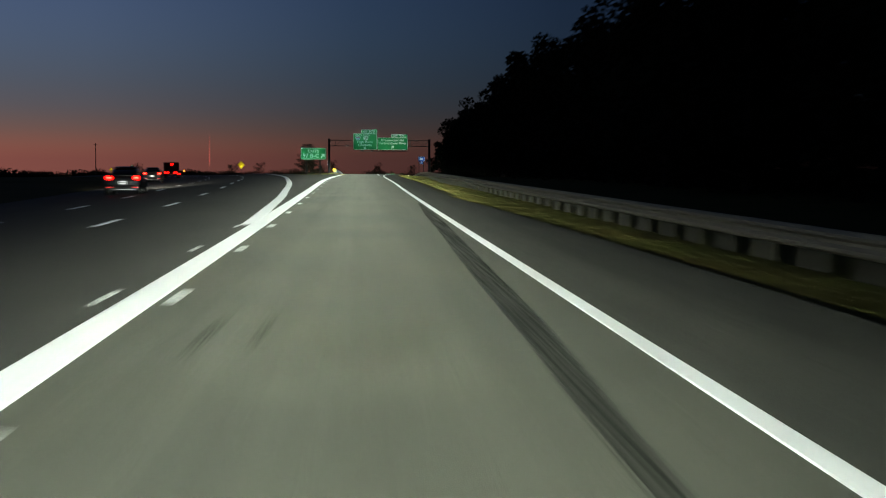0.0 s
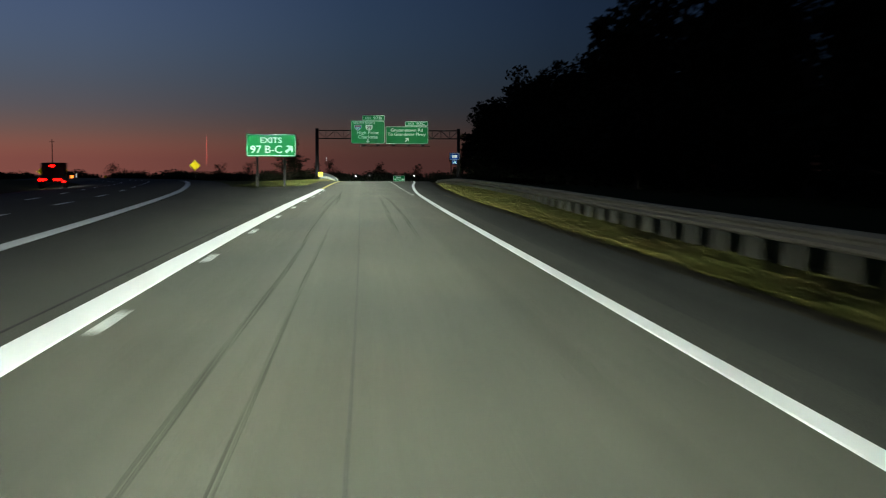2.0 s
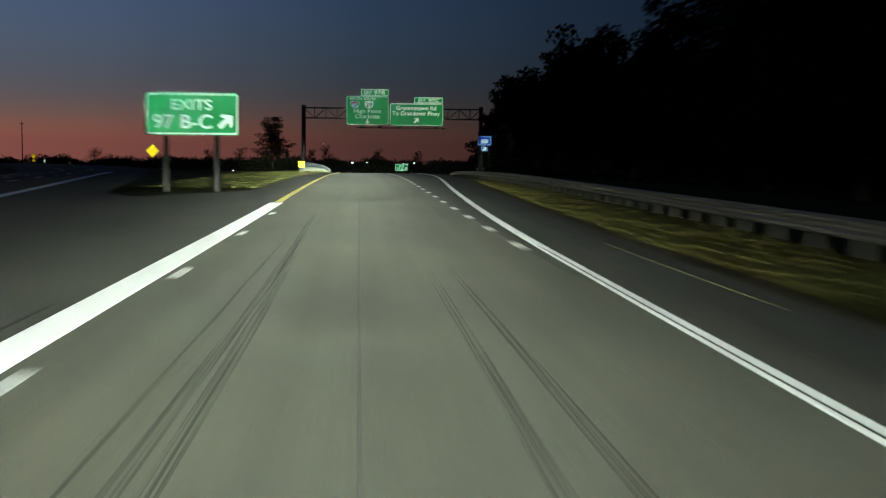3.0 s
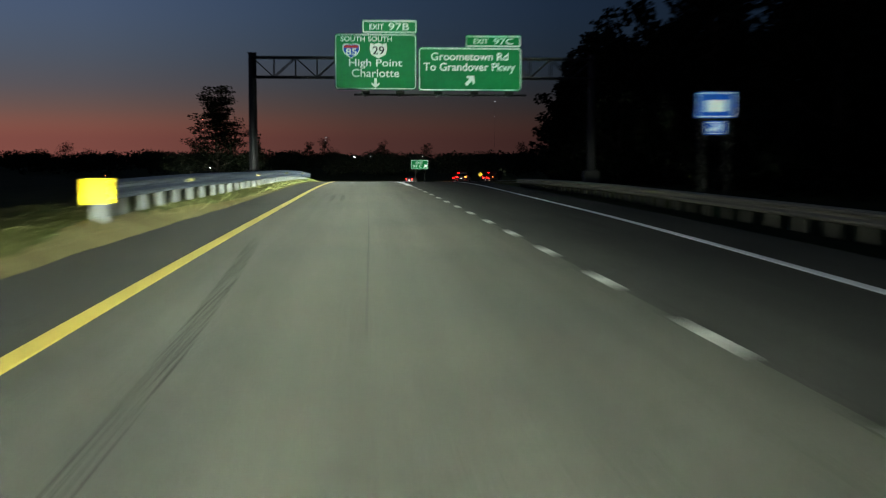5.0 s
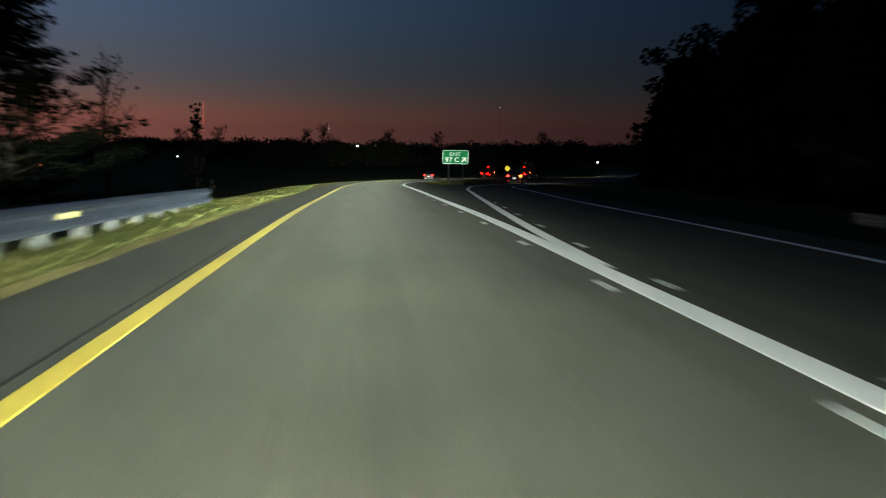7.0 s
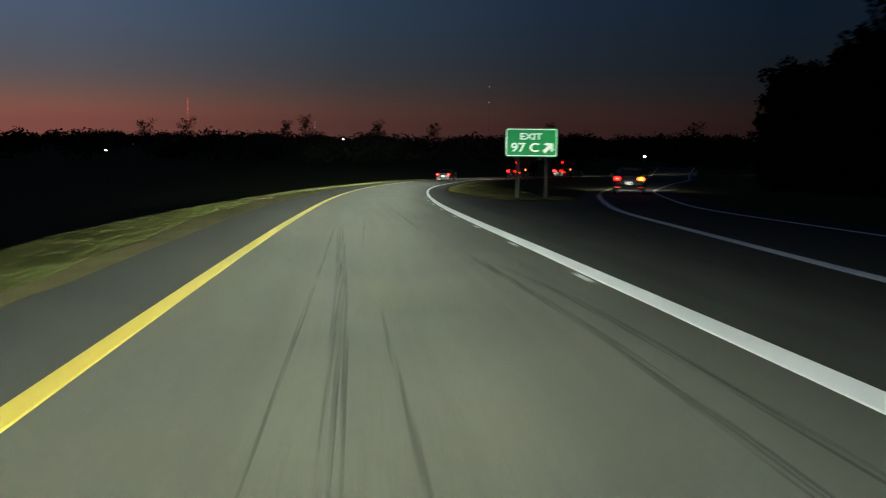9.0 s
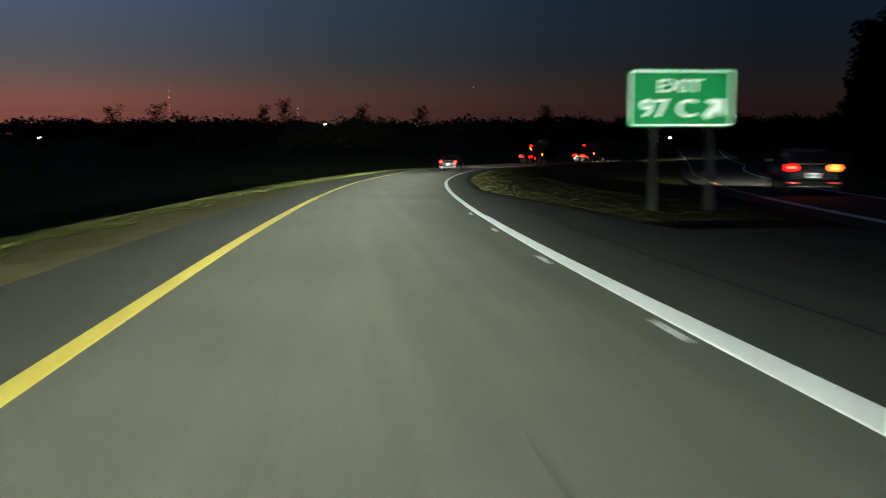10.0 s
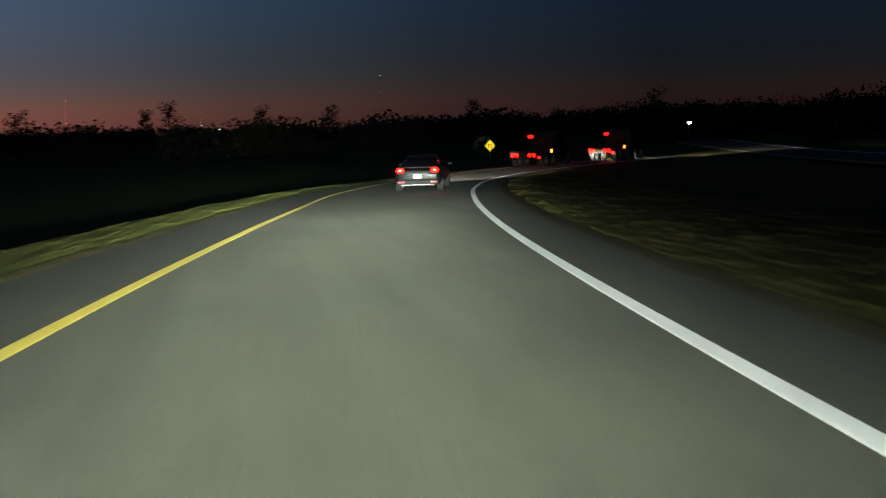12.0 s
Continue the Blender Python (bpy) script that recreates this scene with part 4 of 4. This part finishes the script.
def blue_sign():
    y = 199.7
    s = thing("service_sign", pose(0, 0, 0), "blue roadside service sign with a smaller arrow plate", "road sign")
    board(s, 9.44, 10.56, 1.92, 2.68, y, SIGN_BLUE, .07, .03)
    part("symbol", plate(rounded(9.71, 10.29, 2.10, 2.44, .05), y - .006, .006), SIGN_WHITE, s, "pale symbol field")
    board(s, 9.72, 10.28, 1.44, 1.84, y, SIGN_BLUE, .05, .02, "arrow_plate")
    arrow(s, 10.0, 1.64, .36, 60, y)
    for lx in (9.62, 10.38):
        part("post", boxed(lx - .05, lx + .05, y + .05, y + .15, ground_z(lx, y) - .1, 2.6, .008), SIGN_POST, s, "dark steel post")


blue_sign()


def diamond(x, y, z, half, label, symbol, mat=None):
    s = thing("warning_sign", pose(x, y, 0), label, "road sign")
    sq = [(0, z + half), (-half, z), (0, z - half), (half, z)]
    part("board", plate(sq, 0, .012), mat or SIGN_YELLOW, s)
    k = .90
    part("border", ring_plate([(p * k, z + (q - z) * k) for p, q in sq], [(p * .84, z + (q - z) * .84) for p, q in sq], -.004, .004), SIGN_BLACK, s, "black border")
    part("post", boxed(-.04, .04, .014, .08, ground_z(x, y) - .1, z + half * .6, .006), SIGN_POST, s, "steel post")
    if symbol:
        h = half
        part("symbol", plate([(-.30 * h, z - .35 * h), (-.18 * h, z - .35 * h), (-.12 * h, z + .1 * h), (-.02 * h, z + .1 * h), (-.18 * h, z + .38 * h), (-.36 * h, z + .1 * h), (-.24 * h, z + .1 * h)], -.008, .006), SIGN_BLACK, s)
        part("symbol", plate([(.18 * h, z - .35 * h), (.30 * h, z - .35 * h), (.24 * h, z + .1 * h), (.36 * h, z + .1 * h), (.18 * h, z + .38 * h), (.02 * h, z + .1 * h), (.12 * h, z + .1 * h)], -.008, .006), SIGN_BLACK, s)


diamond(-24.6, 244.5, 1.14, .80, "yellow diamond warning sign on a post", False)
diamond(-47.05, 247.2, .24, .90, "yellow diamond warning sign beside the main lanes", False)
diamond(35.5, 522, -8.0, .80, "yellow diamond warning sign with two black arrows", True)


def plaque_sign(x, y, z):
    """A far diamond with a small plaque below it."""
    s = thing("warning_sign", pose(x, y, 0), "small yellow diamond sign above a yellow plaque", "road sign")
    part("board", plate([(0, z + .85), (-.85, z), (0, z - .85), (.85, z)], 0, .012), SIGN_YELLOW, s)
    part("plaque", plate(rounded(-.42, .42, z - 1.65, z - .98, .05), 0, .012), SIGN_YELLOW, s, "small yellow plaque")
    part("post", boxed(-.05, .05, .014, .09, ground_z(x, y) - .1, z + .5, .006), SIGN_POST, s, "steel post")


def delineator(x, y, z, wide, tall, mat, label):
    """A reflective panel on a roadside post."""
    s = thing("roadside_reflector", pose(x, y, 0), label, "reflector", "reflectors beside the main lanes")
    part("panel", plate(rounded(-wide / 2, wide / 2, z - tall / 2, z + tall / 2, min(wide, tall) * .45), 0, .012), mat, s)
    part("post", boxed(-.04, .04, .014, .08, ground_z(x, y) - .1, z + tall * .3, .006), SIGN_POST, s, "steel post")


plaque_sign(-93.5, 450.6, -1.0)
delineator(-89.5, 447.3, -2.4, .5, 1.3, SIGN_WHITE, "tall white reflective panel on a post")
delineator(-64.5, 371.4, -2.0, .75, .75, SIGN_YELLOW, "small round yellow reflector on a post")
delineator(-78.2, 357.8, -3.2, .7, .7, SIGN_YELLOW, "small round yellow reflector on a post")


def utility_pole(x, y, top):
    p = thing("utility_pole", pose(x, y, 0), "thin dark pole against the dusk sky", "pole")
    part("pole", rod(bmesh.new(), (0, 0, ground_z(x, y) - .3), (0, 0, top), .22, .14, 8), DARK_STEEL, p)
    part("crossarm", boxed(-.9, .9, -.08, .08, top - .9, top - .75, .02), DARK_STEEL, p, "short crossarm")


utility_pole(-108.9, 495, 9.8)


# ---------------------------------------------------------------- trees
def leaf_cloud(bm_verts, bm_faces, rnd, centre, rad, count, size):
    for _ in range(count):
        while True:
            p = Vector((rnd.uniform(-1, 1), rnd.uniform(-1, 1), rnd.uniform(-1, 1)))
            if p.length < 1:
                break
        p = Vector((centre[0] + p.x * rad[0], centre[1] + p.y * rad[1], centre[2] + p.z * rad[2]))
        a = Vector((rnd.gauss(0, 1), rnd.gauss(0, 1), rnd.gauss(0, .7))).normalized()
        b = a.cross(Vector((rnd.gauss(0, 1), rnd.gauss(0, 1), rnd.gauss(0, 1)))).normalized()
        s = size * rnd.uniform(.6, 1.4)
        i = len(bm_verts)
        bm_verts += [p - a * s, p + b * s * .55, p + a * s, p - b * s * .55]
        bm_faces.append((i, i + 1, i + 2, i + 3))


def tree(seed, height, spread, leaves, shape="broad", leaf=.34, low=.12):
    """A trunk with limbs and a crown of many small leaf sprays; its base at the origin."""
    rnd = random.Random(seed)
    t = thing("tree", Matrix.Identity(4), "", "tree")
    bm = bmesh.new()
    top = Vector((rnd.uniform(-.4, .4), rnd.uniform(-.4, .4), height * .88))
    rod(bm, (0, 0, -.4), top * .5, height * .018, height * .012, 8)
    rod(bm, top * .5, top, height * .012, height * .003, 6)
    vs, fs = [], []
    n = {"broad": 22, "conifer": 46}.get(shape, 26)
    for k in range(n):
        h = low + (1 - low) * (k + rnd.random()) / n
        if shape == "broad":
            r = spread * (math.sin(min(1, .25 + h) * math.pi * .86) ** .6) * rnd.uniform(.35, 1.0)
        else:
            r = spread * (1.12 - h) * rnd.uniform(.45, 1.15)
        ang = k * 2.4 + rnd.uniform(-.5, .5)
        tip = Vector((math.cos(ang) * r, math.sin(ang) * r, height * h + rnd.uniform(-.2, .5)))
        root = top * min(.97, max(.08, h - .12))
        rod(bm, root, tip, height * .005, height * .0015, 5)
        if shape == "bare":
            for _ in range(7):
                d = Vector((rnd.gauss(0, .5), rnd.gauss(0, .5), rnd.uniform(.1, 1.0))) * spread * .35
                s = root.lerp(tip, rnd.uniform(.4, 1))
                rod(bm, s, s + d, height * .0018, height * .0006, 4)
        c = spread * rnd.uniform(.22, .40)
        if shape == "broad":
            leaf_cloud(vs, fs, rnd, root.lerp(tip, .85), (c, c, c * .75), leaves // n, leaf)
        elif shape == "conifer":
            for w in (.35, .6, .85, 1.0):
                leaf_cloud(vs, fs, rnd, root.lerp(tip, w), (c * .5, c * .5, .10 + c * .07), leaves // n // 4, leaf)
        else:
            leaf_cloud(vs, fs, rnd, root.lerp(tip, .9), (c, c, c), leaves // n, leaf)
    part("trunk", bm, BARK, t, "dark bark trunk and limbs")
    me = bpy.data.meshes.new("crown")
    me.from_pydata(vs, [], fs)
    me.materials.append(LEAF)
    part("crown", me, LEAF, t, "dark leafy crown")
    return t


wood_edge = curve_of([(-49.8, 20), (248.9, 20.5), (273.8, 21.4), (298.7, 23.6), (331, 29.3), (350, 33.3), (375, 38), (399, 43.5), (420, 52.5), (455, 68.5)])
KINDS = ((1, 15.5, 4.6), (2, 17.0, 4.8), (3, 14.0, 4.7), (4, 17.5, 4.6), (5, 13.0, 4.4))
protos = [tree(s, h, sp, 2600, "broad", .30) for s, h, sp in KINDS]
# height of the wood along the road
wood_top = curve_of([(-20, 14.3), (120, 14.8), (144, 14.2), (160, 12.8), (177, 11.8), (196, 11.4), (209, 13.8), (228, 13.4), (242, 12.4), (258, 13.4), (275, 14.4), (330, 14), (460, 13)])
first = [True] * len(protos)
rnd = random.Random(11)


def plant(kind, x, y, sc, label, group):
    src = protos[kind]
    m = pose(x, y, ground_z(x, y) - .1, 0, 0, rnd.uniform(0, 360))
    if first[kind]:
        first[kind] = False
        src.matrix_world = m
        ob = src
    else:
        ob = copy_thing(src, m)
    ob.scale = (sc, sc, sc * rnd.uniform(.92, 1.08))
    return tagged(ob, label, "tree", group)


for row, (dx, step) in enumerate(((0, 6.2), (5.5, 6.5), (12, 8.0))):
    y = -8.0 + row * 2
    while y < 452:
        edge = wood_edge(y) + 1.0 * math.sin(y * .072)
        x = edge + dx + rnd.uniform(-1.2, 1.2)
        kind = rnd.randrange(len(protos))
        plant(kind, x, y, wood_top(y) * rnd.uniform(.80, .98) / KINDS[kind][1], "dark leafy tree in the roadside wood", "roadside wood")
        y += step * rnd.uniform(.8, 1.25)


def thicket():
    """Undergrowth at the wood's edge."""
    r = random.Random(21)
    vs, fs = [], []
    for _ in range(600):
        y = r.uniform(-12, 455)
        x = wood_edge(y) - 2.2 + r.uniform(0, 7)
        h = r.uniform(1.0, 3.4)
        leaf_cloud(vs, fs, r, (x, y, ground_z(x, y) + h * .5), (1.6, 1.6, h * .6), 46, .26)
    me = bpy.data.meshes.new("undergrowth")
    me.from_pydata(vs, [], fs)
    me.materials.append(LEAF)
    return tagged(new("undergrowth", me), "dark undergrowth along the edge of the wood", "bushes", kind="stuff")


thicket()


def lone_tree(seed, x, y, h, sp, leaves, shape, label, leaf=.22):
    t = tree(seed, h, sp, leaves, shape, leaf)
    t.matrix_world = pose(x, y, ground_z(x, y) - .1)
    return tagged(t, label, "tree")


lone_tree(31, -11.9, 264.7, 8.4, 4.9, 12000, "conifer", "ragged dark tree behind the guardrail", .095)
lone_tree(32, -11.8, 278.7, 7.4, 2.2, 260, "bare", "sparse bare tree against the dusk sky", .10)
for seed, x, y, h in ((61, 17.9, 266, 9.2), (62, 19.8, 258, 11.2), (63, 21.8, 268, 12.4)):
    lone_tree(seed, x, y, h, 3.3, 4200, "broad", "lower dark tree at the edge of the roadside wood", .22)
lone_tree(33, -13.0, 314.3, 7.6, 1.5, 900, "conifer", "small dark tree against the dusk sky", .16)


def far_woods():
    """The dark wooded skyline all round, far behind the roads."""
    r = random.Random(41)
    vs, fs = [], []

    def clump(x, y, h, w):
        z = ground_z(x, y)
        for _ in range(3):
            leaf_cloud(vs, fs, r, (x + r.uniform(-w, w) * .6, y, z + h * r.uniform(.35, .62)), (w * r.uniform(.5, 1), w * .6, h * .36), 84, w * .085)
        leaf_cloud(vs, fs, r, (x, y, z + h * .3), (w * 1.4, w * .6, h * .36), 90, w * .17)
    for _ in range(1100):
        a = r.uniform(-78, 70)
        d = r.uniform(430, 900)
        x, y = d * math.sin(radians(a)), 75 + d * 1.244 * math.cos(radians(a))
        clump(x, y, r.uniform(6.8, 9.6) * (1 + .25 * (r.random() < .06)), r.uniform(4, 8))
    for _ in range(420):
        x, y = r.uniform(95, 330), r.uniform(535, 770)
        clump(x, y, r.uniform(7.5, 11), r.uniform(3, 6))
    me = bpy.data.meshes.new("far_woods")
    me.from_pydata(vs, [], fs)
    me.materials.append(FAR_LEAF)
    return tagged(new("far_woods", me), "dark wooded skyline beyond the roads", "woods", kind="stuff")


far_woods()
for seed, x, y, h, sp in ((51, -18, 740, 14.5, 4.8), (52, -26, 752, 12.4, 3.8), (53, 10, 760, 12.4, 5.2), (54, 32, 750, 11.6, 4.6), (55, -64, 747, 12.8, 5.8), (56, -82, 759, 12, 6), (57, 80, 760, 12.4, 5.2), (58, -130, 697, 11.6, 6), (59, 122, 700, 12.8, 6)):
    lone_tree(seed, x, y, h, sp, 1300, "broad", "taller rounded tree standing above the far skyline", .26)


# ---------------------------------------------------------------- masts and distant lamps
def mast(x, y, top, lamps, mat, label):
    t = thing("radio_mast", pose(x, y, -11), label, "mast")
    bm = bmesh.new()
    for k in range(3):
        a = k * 2 * math.pi / 3
        rod(bm, (.9 * math.cos(a), .9 * math.sin(a), 0), (.5 * math.cos(a), .5 * math.sin(a), top), .09, .07, 5)
    for k in range(int(top / 3)):
        a = (k % 3) * 2 * math.pi / 3
        b = a + 2 * math.pi / 3
        rod(bm, (.8 * math.cos(a), .8 * math.sin(a), 3 * k), (.8 * math.cos(b), .8 * math.sin(b), 3 * k + 3), .05, .05, 4)
    part("lattice", bm, DARK_STEEL, t, "slender steel lattice")
    for h in lamps:
        bm = bmesh.new()
        bmesh.ops.create_icosphere(bm, subdivisions=1, radius=.75, matrix=Matrix.Translation((0, -1.6, h)))
        part("lamp", bm, mat, t, "small warning lamp")


mast(-558, 4400, 112, (12, 24, 36, 48, 60, 72, 84, 96, 108), MAST_RED, "far radio mast with red warning lamps")
mast(-127, 4400, 36, (14, 24, 34), MAST_WHITE, "far radio mast with pale warning lamps")
mast(475, 4400, 165, (108, 162), MAST_WHITE, "far radio mast with pale warning lamps")


def far_lamp(x, y, z, r, mat, label):
    t = thing("street_lamp", pose(x, y, 0), label, "street lamp", "distant lamps")
    base = ground_z(x, y)
    part("pole", rod(bmesh.new(), (0, 0, base), (0, 0, z), .10, .07, 6), DARK_STEEL, t)
    bm = bmesh.new()
    bmesh.ops.create_icosphere(bm, subdivisions=1, radius=r, matrix=Matrix.Diagonal((1.2, 1, .7, 1)))
    lamp = part("lamp", bm, mat, t, "glowing lamp head")
    lamp.location = (0, -.2, z)


far_lamp(-3.6, 747, -5.3, .48, WHITE_LAMP, "distant white lamp on a pole")
far_lamp(4.1, 749, -5.2, .25, WHITE_LAMP, "distant white lamp on a pole")
far_lamp(24, 752, -5.0, .24, WHITE_LAMP, "distant white lamp on a pole")
far_lamp(30, 754, -5.1, .24, WHITE_LAMP, "distant white lamp on a pole")
far_lamp(-39, 473, -5.1, .16, WHITE_LAMP, "distant white lamp on a pole")
far_lamp(-60, 448, -6.4, .16, AMBER, "distant amber street lamp")
# oncoming vehicle's headlights, built as a fixed lamp on a pole
far_lamp(53.6, 498, -5.7, .24, WHITE_LAMP, "distant white lamp on a pole")


# ---------------------------------------------------------------- vehicles
def loft(sections, n_ring):
    bm = bmesh.new()
    prev = None
    for ring in sections:
        vs = [bm.verts.new(p) for p in ring]
        if prev:
            for k in range(n_ring):
                bm.faces.new((prev[k], prev[(k + 1) % n_ring], vs[(k + 1) % n_ring], vs[k]))
        else:
            bm.faces.new(vs[::-1])
        prev = vs
    bm.faces.new(prev)
    bmesh.ops.recalc_face_normals(bm, faces=bm.faces)
    return bm


def hull(y, half, z0, z1, power=3.2, n=20):
    zc, zh = (z0 + z1) / 2, (z1 - z0) / 2
    pts = []
    for k in range(n):
        a = 2 * math.pi * k / n
        c, s = math.cos(a), math.sin(a)
        pts.append((half * math.copysign(abs(c) ** (2 / power), c), y, zc + zh * math.copysign(abs(s) ** (2 / power), s)))
    return pts


def wheel(parent, x, y, r, w):
    hub = part("wheel", rod(bmesh.new(), (x - w / 2, y, r), (x + w / 2, y, r), r, n=20), TYRE, parent, "black tyre")
    rim = part("rim", rod(bmesh.new(), (x - w / 2 - .006, y, r), (x + w / 2 + .006, y, r), r * .62, n=14), RIM, hub, "alloy rim")
    return hub


def sedan(m, paint, label, lamps, group="", signalling=False):
    """A saloon car, nose along +y, its tail at y = 0."""
    c = thing("car", m, label, "car", group)
    body = [hull(y, w, a, b) for y, w, a, b in ((0, .70, .42, .86), (.05, .82, .34, .98), (.25, .90, .26, 1.04), (.9, .92, .22, 1.03), (2.2, .92, .22, .98),
                                                 (3.4, .91, .22, .95), (4.1, .88, .24, .84), (4.45, .80, .30, .72), (4.55, .66, .38, .62))]
    part("body", loft(body, 20), paint, c, smooth=True)
    cabin = [hull(y, w, a, b, 3.6) for y, w, a, b in ((.55, .66, .92, 1.04), (.95, .66, .92, 1.26), (1.35, .64, .92, 1.40), (2.1, .64, .92, 1.44), (2.7, .63, .92, 1.36), (3.45, .62, .90, .98))]
    part("cabin_glass", loft(cabin, 20), GLASS_DARK, c, "dark tinted glass", smooth=True)
    roof = [hull(y, w, 1.36, b, 3) for y, w, b in ((1.15, .54, 1.40), (1.5, .58, 1.445), (2.1, .58, 1.465), (2.55, .54, 1.42))]
    part("roof", loft(roof, 20), paint, c, smooth=True)
    part("bumper", boxed(-.80, .80, -.06, .12, .30, .52, .04), TRIM_BLACK, c, "black lower rear bumper")
    part("boot_lip", boxed(-.70, .70, -.01, .10, .98, 1.05, .02), paint, c)
    for s in (-1, 1):
        bm = bmesh.new()
        bmesh.ops.create_uvsphere(bm, u_segments=14, v_segments=8, radius=1, matrix=Matrix.Translation((s * .66, .02, .90)) @ Matrix.Diagonal((.17, .075, .125, 1)))
        lit = INDICATOR if s > 0 and signalling else lamps
        lens = part("tail_light", bm, lit, c, "flashing orange indicator" if lit is INDICATOR else "lit red tail light", smooth=True)
        bm = bmesh.new()
        bmesh.ops.create_uvsphere(bm, u_segments=12, v_segments=6, radius=1, matrix=Matrix.Translation((s * .66, -.03, .90)) @ Matrix.Diagonal((.07, .05, .05, 1)))
        part("lamp_core", bm, LAMP_CORE, lens, "glaring bulb behind the lens", smooth=True)
        part("lens_trim", boxed(s * .60 - .19, s * .60 + .19, -.02, .09, .735, .765, .008), TRIM_BLACK, lens)
        part("reflector", boxed(s * .62 - .12, s * .62 + .12, -.075, -.05, .40, .45, .006), DIM_RED, c, "small red reflector, glowing by itself")
        part("exhaust", rod(bmesh.new(), (s * .55, -.08, .27), (s * .55, .2, .27), .045, n=10), DARK_STEEL, c, "dark exhaust tip")
        part("mirror", boxed(s * 1.0 - .09, s * 1.0 + .09, 2.95, 3.1, .96, 1.10, .03), paint, c)
    p = part("number_plate", boxed(-.16, .16, -.075, -.055, .58, .74, .008), PLATE, c, "white plate with bars, glowing by itself")
    for k in range(5):
        part("bar", boxed(-.12 + .05 * k, -.09 + .05 * k, -.079, -.076, .63, .69), SIGN_BLACK, p)
    part("diffuser", boxed(-.62, .62, -.085, -.062, .30, .335, .008), RIM, c, "dull metal trim strip")
    for s in (-.80, .80):
        for y in (.85, 3.6):
            wheel(c, s, y, .33, .22)
    return c


def heading(x, y, yaw, z=None):
    return pose(x, y, road_z(y) if z is None else z, 0, 0, yaw)


lead = sedan(heading(9.6, 411.3, -14.6), SILVER, "low grey coupe with lit tail lights", TAIL_HOT)
lead.scale = (.94, .95, .88)
sedan(heading(15.0, 347.0, -13.8), DARK_PAINT, "dark saloon car braking and signalling on the exit ramp", TAIL_HOT, signalling=True)
sedan(heading(-11.9, 60, 5.6, main_z(-11.9, 60) - .04), DARK_PAINT, "dark saloon car in the main lanes", TAIL)
sedan(heading(-19.5, 112, 7.5, main_z(-19.5, 112)), DARK_PAINT, "dark saloon car farther on in the main lanes", TAIL)


def lorry(m, label):
    """A flatbed lorry seen from behind: deck, headboard, cab, lamp clusters and a beacon post. Its tail at y = 0."""
    t = thing("lorry", m, label, "lorry", "lorries on the ramp")
    part("deck", boxed(-1.2, 1.2, 0, 2.5, .98, 1.12, .02), TRIM_BLACK, t, "dark flat deck")
    part("chassis", boxed(-.45, .45, .1, 5.2, .70, .97, .02), TRIM_BLACK, t)
    part("headboard", boxed(-.9, .9, 2.5, 2.58, 1.12, 1.9, .02), TRIM_BLACK, t)
    part("cab", boxed(-1.1, 1.1, 2.75, 5.0, .75, 2.35, .15), TRIM_BLACK, t, "dark cab")
    part("windscreen", boxed(-.95, .95, 4.98, 5.03, 1.5, 2.1, .02), GLASS_DARK, t)
    part("tail_board", boxed(-1.2, 1.2, -.05, 0, .62, 1.0, .01), TRIM_BLACK, t)
    for x in (-.98, -.66, .30, .62):
        bm = bmesh.new()
        bmesh.ops.create_uvsphere(bm, u_segments=12, v_segments=8, radius=1, matrix=Matrix.Translation((x, -.06, .82)) @ Matrix.Diagonal((.14, .06, .13, 1)))
        part("tail_light", bm, TAIL_HOT, t, "lit red lamp", smooth=True)
    part("tail_light", boxed(.92, 1.12, -.09, -.045, .58, .74, .02), TAIL_HOT, t, "lit red lamp")
    part("beacon_post", rod(bmesh.new(), (-.05, .9, 1.12), (-.05, .9, 1.95), .05, n=8), TRIM_BLACK, t)
    part("beacon", boxed(-.24, .14, .85, .95, 1.95, 2.15, .04), TAIL_HOT, t, "red lamp at the top of the post")
    part("marker_arm", boxed(1.2, 1.7, .52, .58, 1.02, 1.08), TRIM_BLACK, t)
    part("marker", boxed(1.6, 1.78, .44, .52, .95, 1.2, .03), AMBER, t, "amber side marker lamp")
    for s in (-1.0, 1.0):
        for y in (.7, 1.9, 4.2):
            wheel(t, s, y, .48, .34)
    return t


lorry(heading(22.3, 447.4, -39.8), "dark flatbed lorry with red lamp clusters")
lorry(heading(30.3, 456.1, -45.8), "dark flatbed lorry with red lamp clusters")
lorry(heading(-27.8, 176.7, 11.3, main_z(-27.8, 176.7)), "dark lorry in the main lanes with red lamps")
# their own headlamps on the road ahead of them
for x, y, yaw, w in ((9.6, 411.3, -14.6, 5.0), (15.0, 347.0, -13.8, 4.8), (-11.9, 60, 5.6, 4.8), (22.3, 447.4, -39.8, 5.4), (30.3, 456.1, -45.8, 5.4), (-27.8, 176.7, 11.3, 5.4)):
    d = Vector((-math.sin(radians(yaw)), math.cos(radians(yaw)), 0))
    e = Vector((x, y, (main_z(x, y) if x < 0 else road_z(y)) + .75)) + d * w
    q = e + d * 16
    beam("headlamp", e, (q.x, q.y, main_z(q.x, q.y) if x < 0 else road_z(q.y)), 110000, 3.4, 5.0, colour=(1.0, .93, .78))
